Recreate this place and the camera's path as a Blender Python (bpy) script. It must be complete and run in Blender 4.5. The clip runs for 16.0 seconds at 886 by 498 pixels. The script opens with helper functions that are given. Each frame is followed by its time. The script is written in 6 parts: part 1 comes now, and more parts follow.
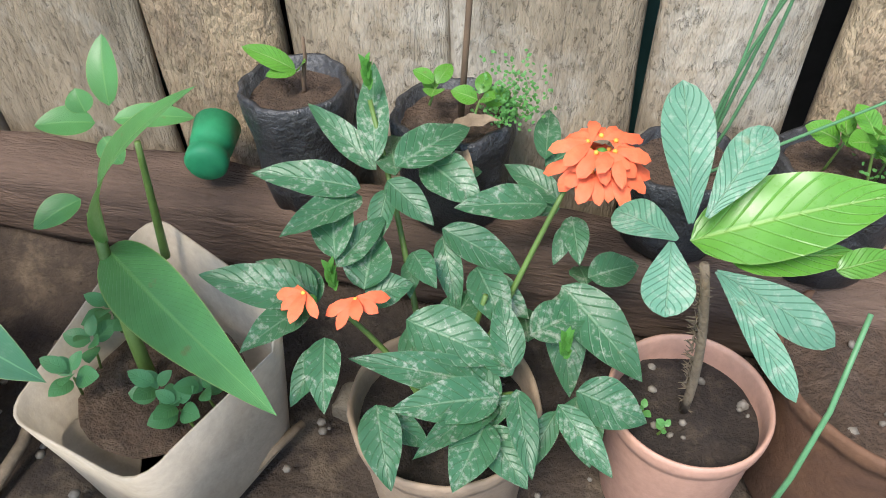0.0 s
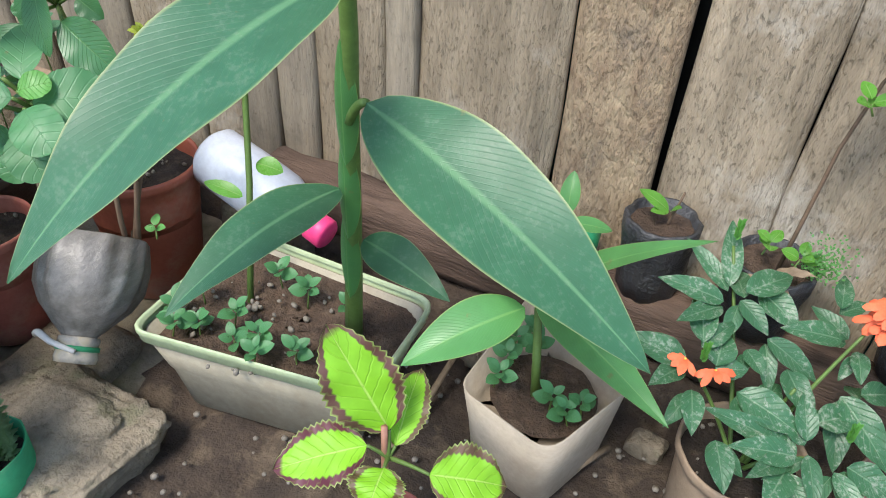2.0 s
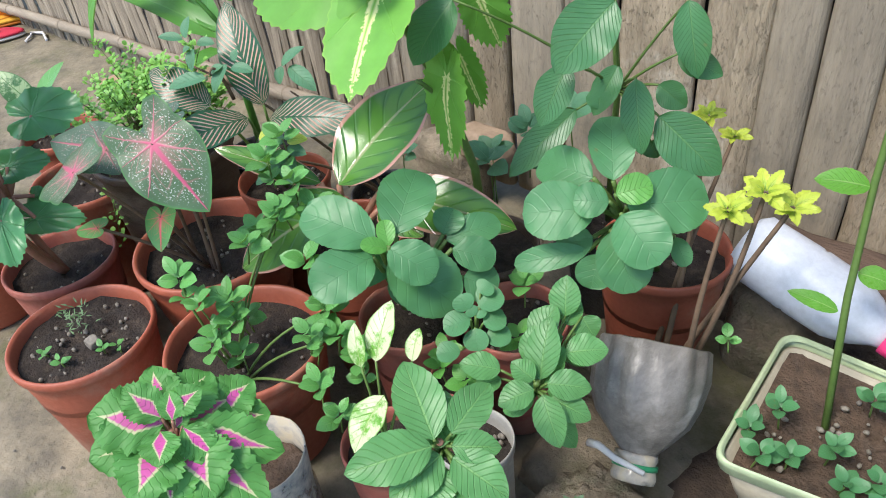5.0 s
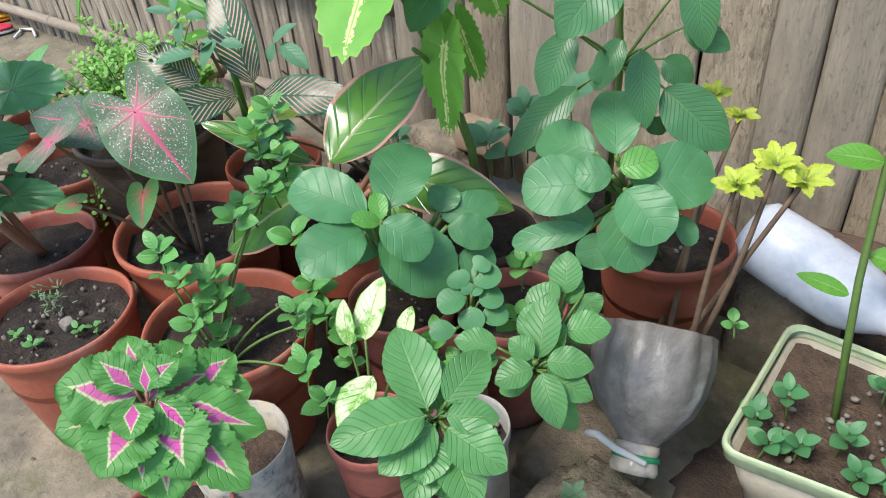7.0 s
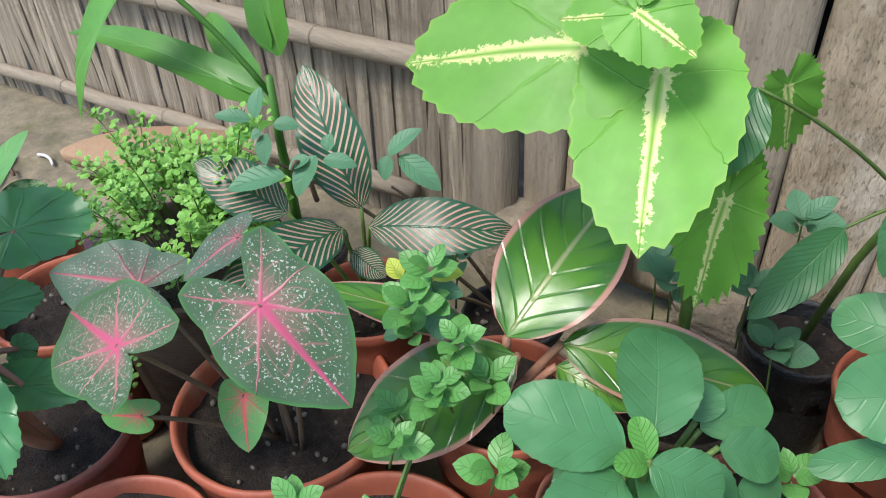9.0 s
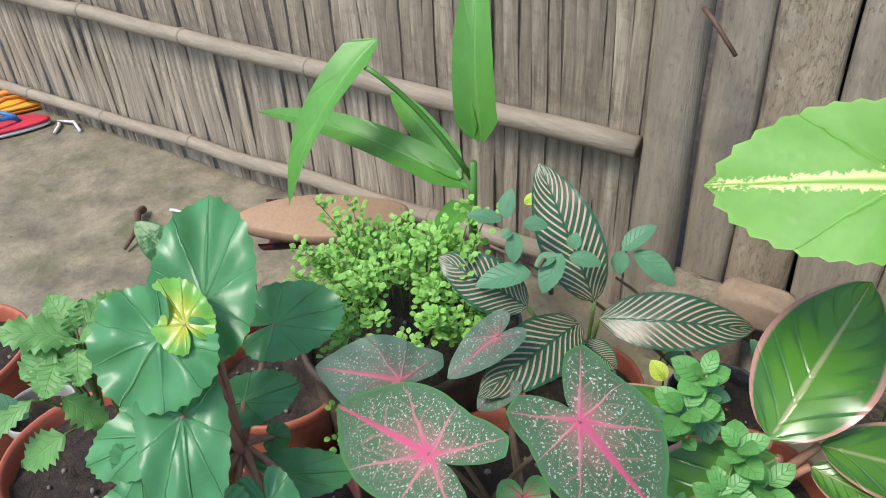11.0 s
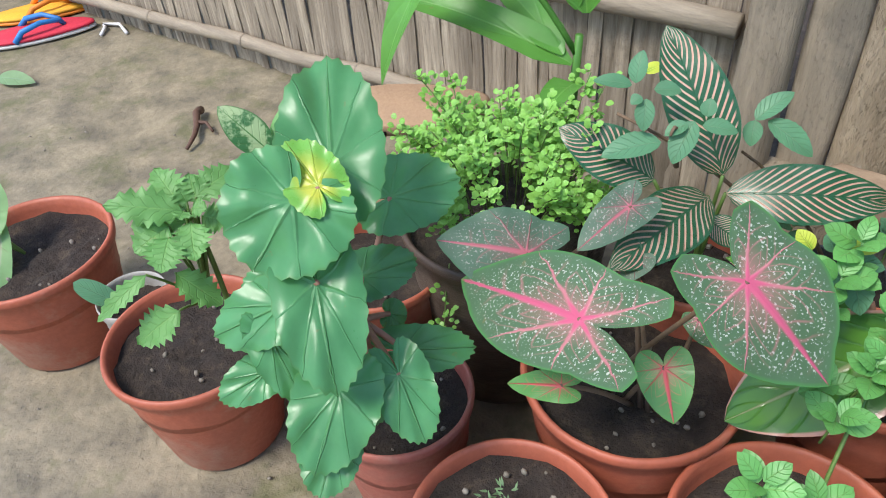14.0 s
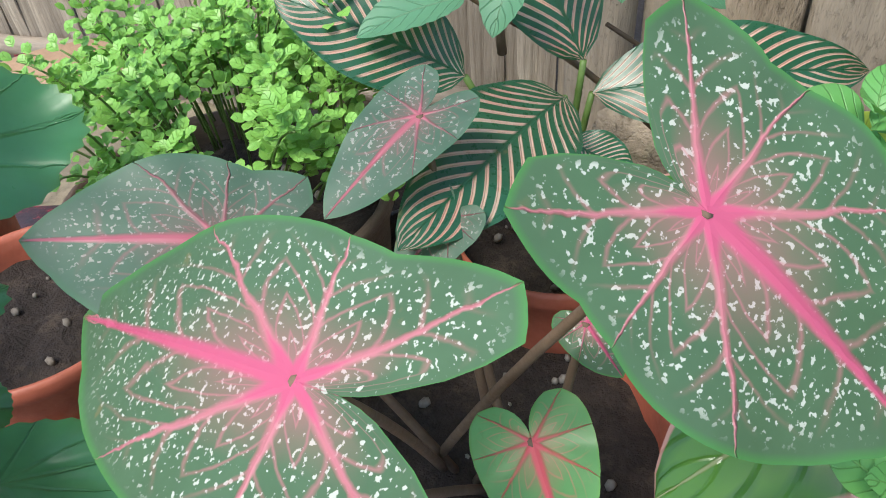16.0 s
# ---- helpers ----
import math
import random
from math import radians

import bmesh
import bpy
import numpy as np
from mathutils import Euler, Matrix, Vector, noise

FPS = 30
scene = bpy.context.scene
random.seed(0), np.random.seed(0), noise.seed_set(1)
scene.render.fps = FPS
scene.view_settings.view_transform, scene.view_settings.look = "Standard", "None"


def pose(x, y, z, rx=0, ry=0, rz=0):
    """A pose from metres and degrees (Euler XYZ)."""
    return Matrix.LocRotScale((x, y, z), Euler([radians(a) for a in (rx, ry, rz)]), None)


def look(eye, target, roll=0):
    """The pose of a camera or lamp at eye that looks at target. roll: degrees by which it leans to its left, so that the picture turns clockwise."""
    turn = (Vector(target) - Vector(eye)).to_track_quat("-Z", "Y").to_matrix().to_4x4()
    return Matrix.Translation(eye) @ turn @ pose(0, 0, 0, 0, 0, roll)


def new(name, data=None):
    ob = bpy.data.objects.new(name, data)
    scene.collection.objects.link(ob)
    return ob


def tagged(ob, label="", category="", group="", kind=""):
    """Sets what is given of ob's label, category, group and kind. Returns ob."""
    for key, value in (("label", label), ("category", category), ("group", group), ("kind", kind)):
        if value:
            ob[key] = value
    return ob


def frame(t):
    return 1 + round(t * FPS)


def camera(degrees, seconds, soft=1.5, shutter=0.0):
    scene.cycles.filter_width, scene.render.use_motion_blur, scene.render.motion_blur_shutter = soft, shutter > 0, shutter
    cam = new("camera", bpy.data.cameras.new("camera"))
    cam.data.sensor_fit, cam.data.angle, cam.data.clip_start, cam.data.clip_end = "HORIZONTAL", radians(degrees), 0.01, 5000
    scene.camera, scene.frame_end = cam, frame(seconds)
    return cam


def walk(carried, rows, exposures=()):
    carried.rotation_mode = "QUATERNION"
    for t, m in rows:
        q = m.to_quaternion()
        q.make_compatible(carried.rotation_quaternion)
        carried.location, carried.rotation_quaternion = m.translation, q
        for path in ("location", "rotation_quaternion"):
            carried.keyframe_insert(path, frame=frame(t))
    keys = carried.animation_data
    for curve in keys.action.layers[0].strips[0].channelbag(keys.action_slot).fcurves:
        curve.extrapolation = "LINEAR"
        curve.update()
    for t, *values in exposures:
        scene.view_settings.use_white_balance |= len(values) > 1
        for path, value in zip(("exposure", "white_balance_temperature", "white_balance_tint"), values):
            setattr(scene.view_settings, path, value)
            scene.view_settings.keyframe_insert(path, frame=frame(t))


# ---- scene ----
cam = camera(62.2, 16.0, soft=1.0)
PATH = [
    (0, (-0.518, 0.777, 0.724), (-0.913, 2.157, -0.67), -2.2),
    (0.5, (-0.532, 0.704, 0.846), (-0.999, 2.086, -0.523), -2.1),
    (1, (-0.574, 0.581, 0.93), (-1.162, 1.987, -0.366), -0.1),
    (1.5, (-0.619, 0.493, 0.958), (-1.324, 1.888, -0.29), 1.0),
    (2, (-0.711, 0.394, 0.968), (-1.439, 1.789, -0.266), 3.5),
    (2.5, (-0.808, 0.316, 0.992), (-1.565, 1.72, -0.214), 5.4),
    (3, (-0.906, 0.304, 1.01), (-1.819, 1.606, -0.203), 1.1),
    (3.5, (-1.026, 0.337, 1.042), (-2.128, 1.494, -0.161), -5.2),
    (4, (-1.098, 0.321, 1.032), (-2.297, 1.384, -0.164), -7.5),
    (4.5, (-1.194, 0.265, 1.012), (-2.387, 1.315, -0.202), -7.0),
    (5, (-1.252, 0.245, 1.029), (-2.441, 1.284, -0.198), -7.2),
    (5.2, (-1.251, 0.241, 1.023), (-2.452, 1.265, -0.205), -7.4),
    (7.3, (-1.268, 0.235, 0.937), (-2.447, 1.352, -0.23), -4.7),
    (7.5, (-1.316, 0.224, 0.923), (-2.442, 1.405, -0.233), -4.1),
    (8, (-1.445, 0.275, 0.907), (-2.461, 1.529, -0.274), -3.2),
    (8.5, (-1.667, 0.328, 0.918), (-2.665, 1.558, -0.303), -2.3),
    (9, (-1.778, 0.296, 0.971), (-2.802, 1.527, -0.228), -3.0),
    (9.5, (-1.876, 0.212, 1.047), (-2.899, 1.501, -0.091), -4.1),
    (10, (-1.922, 0.167, 1.083), (-2.988, 1.453, -0.017), -6.0),
    (10.2, (-1.928, 0.162, 1.084), (-3.008, 1.441, -0.01), -6.3),
    (12.3, (-2.152, 0.08, 1.047), (-3.238, 1.198, -0.207), 0.8),
    (12.5, (-2.164, 0.035, 1.06), (-3.235, 1.161, -0.199), 0.5),
    (13, (-2.191, -0.029, 1.069), (-3.346, 1.007, -0.193), -2.6),
    (13.5, (-2.15, -0.015, 1.063), (-3.353, 0.973, -0.193), -5.5),
    (14, (-2.091, 0.069, 1.006), (-3.163, 1.145, -0.296), -5.8),
    (14.5, (-2.041, 0.152, 0.953), (-2.948, 1.3, -0.411), -6.8),
    (15, (-2.118, 0.273, 0.862), (-2.953, 1.496, -0.482), -7.2),
    (15.5, (-2.19, 0.338, 0.733), (-2.995, 1.604, -0.589), -6.0),
    (16, (-2.203, 0.371, 0.697), (-2.99, 1.678, -0.597), -5.1),
]
walk(cam, [(t, look(eye, target, roll)) for t, eye, target, roll in PATH], exposures=[(0.0, 1.72), (0.5, 1.68), (1.0, 1.6), (2.0, 1.58), (5.0, 1.56), (8.0, 1.46), (10.0, 1.36), (12.0, 1.46), (13.0, 1.48), (14.5, 1.58), (16.0, 1.6)])

# ---- light ----
world = bpy.data.worlds.new("sky")
scene.world = world
world.use_nodes = True
wn = world.node_tree.nodes
sky = wn.new("ShaderNodeTexSky")
sky.sky_type, sky.sun_disc, sky.sun_elevation, sky.sun_rotation = "NISHITA", False, radians(62), radians(200)
wn["Background"].inputs["Strength"].default_value = 0.12
world.node_tree.links.new(sky.outputs[0], wn["Background"].inputs["Color"])
sun = new("sun", bpy.data.lights.new("sun", "SUN"))
sun.data.energy, sun.data.angle, sun.data.color = 1.5, radians(20), (1.0, 0.95, 0.87)
sun.matrix_world = look((-2.2, -2.2, 5.0), (-1.6, 0.8, 0.0))


# ---- materials ----
def nodes(name):
    m = bpy.data.materials.new(name)
    m.use_nodes = True
    t = m.node_tree
    return m, t, t.nodes["Principled BSDF"]


def mth(t, op, a, b=None, c=None, clamp=False):
    n = t.nodes.new("ShaderNodeMath")
    n.operation, n.use_clamp = op, clamp
    for k, v in enumerate((a, b, c)):
        if v is None:
            continue
        if isinstance(v, (int, float)):
            n.inputs[k].default_value = v
        else:
            t.links.new(v, n.inputs[k])
    return n.outputs[0]


def blend(t, fac, a, b, mode="MIX"):
    n = t.nodes.new("ShaderNodeMix")
    n.data_type, n.blend_type = "RGBA", mode
    for k, v in ((0, fac), (6, a), (7, b)):
        if isinstance(v, (int, float)):
            n.inputs[k].default_value = v
        elif isinstance(v, tuple):
            n.inputs[k].default_value = (*v[:3], 1)
        else:
            t.links.new(v, n.inputs[k])
    return n.outputs[2]


def noisy(t, scale, detail=4, rough=0.6, stretch=None, coord="Object"):
    c = t.nodes.new("ShaderNodeTexCoord").outputs[coord]
    if stretch:
        m = t.nodes.new("ShaderNodeMapping")
        m.inputs["Scale"].default_value = stretch
        t.links.new(c, m.inputs[0])
        c = m.outputs[0]
    n = t.nodes.new("ShaderNodeTexNoise")
    n.inputs["Scale"].default_value, n.inputs["Detail"].default_value, n.inputs["Roughness"].default_value = scale, detail, rough
    t.links.new(c, n.inputs["Vector"])
    return n.outputs[0]


def steps(t, v, lo, hi):
    n = t.nodes.new("ShaderNodeMapRange")
    n.inputs[1].default_value, n.inputs[2].default_value = lo, hi
    t.links.new(v, n.inputs[0])
    return n.outputs[0]


def bumped(t, bsdf, h, dist):
    b = t.nodes.new("ShaderNodeBump")
    b.inputs["Distance"].default_value, b.inputs["Strength"].default_value = dist, 1.0
    t.links.new(h, b.inputs["Height"])
    t.links.new(b.outputs[0], bsdf.inputs["Normal"])


def surface(name, a, b, scale=8, rough=0.7, bump=0.003, fine=60, stain=None, stretch=None, spec=0.4, metal=0.0, vary=0.22, pits=0):
    """A surface that varies from a to b in blotches, with grain, relief and stains."""
    m, t, p = nodes(name)
    big = noisy(t, scale, 5, 0.65, stretch)
    small = noisy(t, fine, 4, 0.7, stretch)
    col = blend(t, steps(t, big, 0.35, 0.65), a, b)
    rnd = t.nodes.new("ShaderNodeObjectInfo").outputs["Random"]
    col = blend(t, mth(t, "MULTIPLY", steps(t, small, 0.35, 0.7), 0.35), col, tuple(c * 0.45 for c in a))
    if stain:
        col = blend(t, mth(t, "MULTIPLY", steps(t, noisy(t, scale * 0.6, 6, 0.7), 0.52, 0.66), 0.75), col, stain)
    col = blend(t, mth(t, "MULTIPLY", rnd, vary), col, tuple(c * 0.5 for c in b))
    if pits:
        hole = steps(t, noisy(t, pits, 5, 0.75, (1.6, 1.6, 0.9)), 0.56, 0.74)
        col = blend(t, mth(t, "MULTIPLY", mth(t, "MULTIPLY", hole, steps(t, big, 0.4, 0.7)), 0.42), col, tuple(c * 0.3 for c in b))
        big = mth(t, "SUBTRACT", big, mth(t, "MULTIPLY", hole, 0.2))
    t.links.new(col, p.inputs["Base Color"])
    t.links.new(mth(t, "ADD", mth(t, "MULTIPLY", small, 0.25), rough - 0.12), p.inputs["Roughness"])
    p.inputs["Specular IOR Level"].default_value = spec
    p.inputs["Metallic"].default_value = metal
    bumped(t, p, mth(t, "ADD", mth(t, "MULTIPLY", small, 0.5), big), bump)
    return m


def leaf_material(name, base, edge, vein, vein_width=0.05, ribs=9, rib_gain=0.35, rough=0.42, mode="", second=None, third=None, lift=0.0005, dust=0.0, palm=0):
    """A leaf: lengthwise midrib and slanting side veins along the leaf's own coordinates."""
    m, t, p = nodes(name)
    uv = t.nodes.new("ShaderNodeUVMap").outputs[0]
    sep = t.nodes.new("ShaderNodeSeparateXYZ")
    t.links.new(uv, sep.inputs[0])
    u = sep.outputs[0]
    v = mth(t, "ABSOLUTE", mth(t, "SUBTRACT", mth(t, "MULTIPLY", sep.outputs[1], 2.0), 1.0))
    rnd = t.nodes.new("ShaderNodeObjectInfo").outputs["Random"]
    n1 = noisy(t, 28, 4)
    n2 = noisy(t, 170, 4, 0.7)
    col = blend(t, steps(t, n1, 0.3, 0.7), base, tuple(c * 1.28 for c in base))
    wob = mth(t, "MULTIPLY", mth(t, "SUBTRACT", n1, 0.5), 0.5)
    saw = mth(t, "FRACT", mth(t, "MULTIPLY", mth(t, "SUBTRACT", u, mth(t, "MULTIPLY", v, 0.28)), float(ribs)))
    rib = mth(t, "ABSOLUTE", mth(t, "SUBTRACT", saw, 0.5))
    ribline = steps(t, rib, 0.10, 0.0)
    mid = steps(t, mth(t, "MULTIPLY", v, mth(t, "ADD", 0.55, mth(t, "MULTIPLY", u, 0.6))), vein_width, vein_width * 0.35)
    rim = v
    if palm:
        # veins that spread from the stalk: u is the way out, v the turn from the tip
        gap = mth(t, "ABSOLUTE", mth(t, "SUBTRACT", mth(t, "FRACT", mth(t, "ADD", mth(t, "MULTIPLY", mth(t, "ADD", v, mth(t, "MULTIPLY", wob, 0.14)), float(palm)), 0.5)), 0.5))
        bent = mth(t, "MULTIPLY", mth(t, "MULTIPLY", gap, u), math.pi / palm)
        wide = mth(t, "MULTIPLY", mth(t, "SUBTRACT", 1.12, u), vein_width)
        ribline = mth(t, "SUBTRACT", 1.0, mth(t, "DIVIDE", bent, wide), clamp=True)
        straight = mth(t, "MULTIPLY", mth(t, "MULTIPLY", v, u), math.pi)
        mid = mth(t, "SUBTRACT", 1.0, mth(t, "DIVIDE", straight, mth(t, "MULTIPLY", wide, 1.5)), clamp=True)
        rim = u
    if mode == "margin":
        col = blend(t, steps(t, mth(t, "ADD", mth(t, "MAXIMUM", v, mth(t, "SUBTRACT", mth(t, "MULTIPLY", u, 1.25), 0.45)), mth(t, "MULTIPLY", wob, 0.6)), 0.66, 0.73), col, second)
        col = blend(t, steps(t, v, 0.92, 0.98), col, third)
    elif mode == "heart":
        heart = mth(t, "SUBTRACT", mth(t, "SUBTRACT", 0.42, v), mth(t, "MULTIPLY", mth(t, "ABSOLUTE", mth(t, "SUBTRACT", u, 0.34)), 0.75))
        if palm:
            heart = mth(t, "SUBTRACT", 0.72, u)
        col = blend(t, steps(t, mth(t, "ADD", heart, mth(t, "MULTIPLY", wob, 0.35)), 0.0, 0.04), col, second)
        col = blend(t, steps(t, mth(t, "ADD", heart, mth(t, "MULTIPLY", wob, 0.5)), 0.08, 0.13), col, third)
    elif mode == "splash":
        star = mth(t, "ADD", mth(t, "MULTIPLY", straight, 1.15), mth(t, "MULTIPLY", u, 0.1))
        star = mth(t, "MINIMUM", star, mth(t, "ADD", mth(t, "MULTIPLY", u, 0.6), mth(t, "MULTIPLY", bent, 1.3)))
        col = blend(t, steps(t, mth(t, "ADD", star, mth(t, "ADD", mth(t, "MULTIPLY", wob, 0.2), mth(t, "MULTIPLY", mth(t, "SUBTRACT", n2, 0.5), 0.28))), 0.13, 0.105), col, second)
    elif mode == "pins":
        pin = mth(t, "MULTIPLY", steps(t, rib, 0.2, 0.13), steps(t, v, 0.93, 0.84))
        pin = mth(t, "MULTIPLY", pin, steps(t, v, 0.02, 0.07))
        col = blend(t, pin, col, blend(t, steps(t, n1, 0.4, 0.6), second, third))
    elif mode == "speck":
        vor = t.nodes.new("ShaderNodeTexNoise")
        vor.inputs["Scale"].default_value, vor.inputs["Detail"].default_value = 380.0, 2.0
        t.links.new(t.nodes.new("ShaderNodeTexCoord").outputs["Object"], vor.inputs["Vector"])
        spot = mth(t, "MULTIPLY", steps(t, vor.outputs[0], 0.60, 0.64), steps(t, u, 0.95, 0.82))
        col = blend(t, spot, col, second)
        fork = steps(t, mth(t, "ABSOLUTE", mth(t, "SUBTRACT", mth(t, "FRACT", mth(t, "MULTIPLY", mth(t, "SUBTRACT", u, mth(t, "MULTIPLY", gap, 0.75)), 4.5)), 0.5)), 0.13, 0.0)
        col = blend(t, mth(t, "MULTIPLY", mth(t, "MULTIPLY", fork, steps(t, u, 0.9, 0.6)), 0.55), col, third)
        col = blend(t, mth(t, "MULTIPLY", steps(t, mth(t, "ADD", u, mth(t, "MULTIPLY", wob, 0.6)), 0.55, 0.0), 0.6), col, third)
        col = blend(t, mth(t, "MULTIPLY", steps(t, ribline, 0.0, 0.75), 0.95), col, third)
        col = blend(t, steps(t, mid, 0.0, 0.7), col, vein)
        col = blend(t, steps(t, mth(t, "SUBTRACT", u, mth(t, "MULTIPLY", ribline, 0.2)), 0.12, 0.0), col, vein)
    elif mode == "blotch":
        col = blend(t, steps(t, mth(t, "ADD", n1, mth(t, "MULTIPLY", n2, 0.35)), 0.60, 0.70), col, second)
        col = blend(t, steps(t, v, 0.88, 0.98), col, base)
    elif mode == "feather":
        band = mth(t, "SUBTRACT", mth(t, "SUBTRACT", 0.78, v), mth(t, "MULTIPLY", steps(t, rib, 0.3, 0.05), 0.3))
        col = blend(t, steps(t, band, 0.0, 0.25), col, second)
        col = blend(t, steps(t, v, 0.88, 0.93), col, third)
    elif mode == "glow":
        col = blend(t, steps(t, mth(t, "ADD", mth(t, "ADD", mth(t, "MULTIPLY", v, 0.0 if palm else 1.0), u), wob), 0.75, 0.25), col, second)
    if mode != "speck":
        col = blend(t, mth(t, "MULTIPLY", ribline, rib_gain), col, vein)
        col = blend(t, mid, col, vein)
    if mode not in ("margin", "feather", "heart"):
        col = blend(t, steps(t, rim, 0.95, 1.0), col, edge)
    if dust:
        col = blend(t, mth(t, "MULTIPLY", steps(t, mth(t, "ADD", n2, mth(t, "MULTIPLY", n1, 0.5)), 0.78, 0.95), dust), col, (0.5, 0.52, 0.42))
    col = blend(t, mth(t, "MULTIPLY", rnd, 0.3), col, tuple(c * 0.55 for c in base))
    col = blend(t, mth(t, "MULTIPLY", steps(t, noisy(t, 45, 3), 0.70, 0.76), 0.5), col, (0.20, 0.15, 0.06))
    t.links.new(col, p.inputs["Base Color"])
    t.links.new(mth(t, "ADD", mth(t, "MULTIPLY", n2, 0.3), rough - 0.15), p.inputs["Roughness"])
    p.inputs["Specular IOR Level"].default_value = 0.42
    bumped(t, p, mth(t, "SUBTRACT", mth(t, "MULTIPLY", n2, 0.12), mth(t, "ADD", ribline, mid)), lift)
    tr = t.nodes.new("ShaderNodeBsdfTranslucent")
    t.links.new(blend(t, 0.5, col, (0.25, 0.5, 0.05)), tr.inputs[0])
    mx = t.nodes.new("ShaderNodeMixShader")
    mx.inputs[0].default_value = 0.22
    out = t.nodes["Material Output"]
    t.links.new(p.outputs[0], mx.inputs[1])
    t.links.new(tr.outputs[0], mx.inputs[2])
    t.links.new(mx.outputs[0], out.inputs[0])
    return m


def glassy(name, col, rough):
    m, t, p = nodes(name)
    n = noisy(t, 26, 5)
    t.links.new(blend(t, steps(t, n, 0.4, 0.65), col, (0.42, 0.36, 0.26)), p.inputs["Base Color"])
    p.inputs["Roughness"].default_value, p.inputs["IOR"].default_value = rough, 1.3
    t.links.new(mth(t, "SUBTRACT", 0.8, steps(t, n, 0.35, 0.7)), p.inputs["Transmission Weight"])
    return m


concrete = surface("concrete", (0.34, 0.285, 0.19), (0.14, 0.12, 0.085), 9, 0.75, 0.006, 70, stain=(0.115, 0.12, 0.045), pits=45)
dirt = surface("dirt", (0.085, 0.06, 0.042), (0.045, 0.033, 0.025), 22, 0.95, 0.012, 140, stain=(0.16, 0.12, 0.08))
soil_dark = surface("soil", (0.05, 0.036, 0.028), (0.026, 0.02, 0.016), 60, 0.95, 0.01, 220, stain=(0.09, 0.065, 0.045))
soil_brown = surface("brown_soil", (0.13, 0.083, 0.055), (0.07, 0.047, 0.033), 50, 0.95, 0.01, 200, stain=(0.17, 0.12, 0.085))
stone_mat = surface("stone", (0.33, 0.27, 0.19), (0.17, 0.14, 0.10), 16, 0.9, 0.012, 90, stain=(0.13, 0.13, 0.07), pits=60)
pebble_mat = surface("pebble", (0.27, 0.24, 0.20), (0.15, 0.13, 0.10), 90, 0.8, 0.001, 300)
wood_pale = surface("pale_wood", (0.45, 0.36, 0.25), (0.25, 0.195, 0.13), 7, 0.85, 0.014, 42, stain=(0.58, 0.52, 0.43), stretch=(3, 3, 0.6), pits=90)
wood_grey = surface("grey_wood", (0.36, 0.30, 0.22), (0.24, 0.20, 0.15), 8, 0.9, 0.006, 45, stain=(0.15, 0.13, 0.10), stretch=(3.5, 3.5, 0.4), pits=90)
wood_bark = surface("bark_wood", (0.50, 0.38, 0.24), (0.29, 0.20, 0.125), 14, 0.9, 0.018, 60, stain=(0.18, 0.145, 0.11), stretch=(2, 2, 0.8), pits=100)
log_mat = surface("old_log", (0.17, 0.11, 0.078), (0.09, 0.058, 0.042), 12, 0.9, 0.01, 70, stretch=(0.5, 3, 3))
mat_strip = surface("bamboo_strip", (0.52, 0.44, 0.33), (0.20, 0.155, 0.11), 12, 0.85, 0.004, 90, stain=(0.09, 0.075, 0.055), stretch=(5, 5, 0.35), vary=0.6)
pole_mat = surface("bamboo_pole", (0.36, 0.30, 0.22), (0.24, 0.195, 0.145), 9, 0.75, 0.003, 60, stretch=(0.5, 4, 4))
# near-black colour stands in for the shade seen through the fence gaps
gap_shade_mat = surface("gap_shade_backing", (0.02, 0.022, 0.02), (0.012, 0.012, 0.012), 5, 0.9, 0.002, 60)
teal_mat = surface("teal_sheet", (0.02, 0.075, 0.07), (0.015, 0.05, 0.05), 5, 0.6, 0.002, 60)
terracotta = surface("terracotta_plastic", (0.44, 0.115, 0.062), (0.36, 0.10, 0.058), 9, 0.5, 0.0008, 90, stain=(0.43, 0.24, 0.17))
dusty_red = surface("dusty_red_plastic", (0.38, 0.10, 0.07), (0.30, 0.11, 0.08), 12, 0.6, 0.001, 90, stain=(0.36, 0.20, 0.14))
beige_pot = surface("beige_plastic", (0.56, 0.47, 0.36), (0.46, 0.37, 0.27), 8, 0.6, 0.0015, 70, stain=(0.33, 0.25, 0.17))
clay_pot = surface("weathered_clay", (0.38, 0.28, 0.19), (0.26, 0.18, 0.12), 10, 0.8, 0.003, 70, stain=(0.18, 0.12, 0.08))
rust_pot = surface("rusty_metal", (0.17, 0.085, 0.045), (0.10, 0.05, 0.03), 14, 0.8, 0.003, 90, stain=(0.24, 0.13, 0.07))
brown_pot = surface("brown_ceramic", (0.10, 0.065, 0.045), (0.06, 0.04, 0.03), 14, 0.55, 0.002, 90, stain=(0.16, 0.12, 0.09), stretch=(1, 1, 5))
pink_pot = surface("pink_plastic", (0.58, 0.33, 0.24), (0.50, 0.29, 0.21), 9, 0.5, 0.001, 90, stain=(0.4, 0.26, 0.19))
black_bag = surface("black_plastic", (0.022, 0.023, 0.026), (0.05, 0.05, 0.052), 30, 0.42, 0.006, 60, spec=0.6)
planter_mat = surface("planter_plastic", (0.46, 0.41, 0.31), (0.38, 0.33, 0.24), 7, 0.6, 0.0015, 70, stain=(0.27, 0.21, 0.14))
planter_rim = surface("pale_green_rim", (0.48, 0.56, 0.34), (0.40, 0.48, 0.28), 9, 0.5, 0.001, 70)
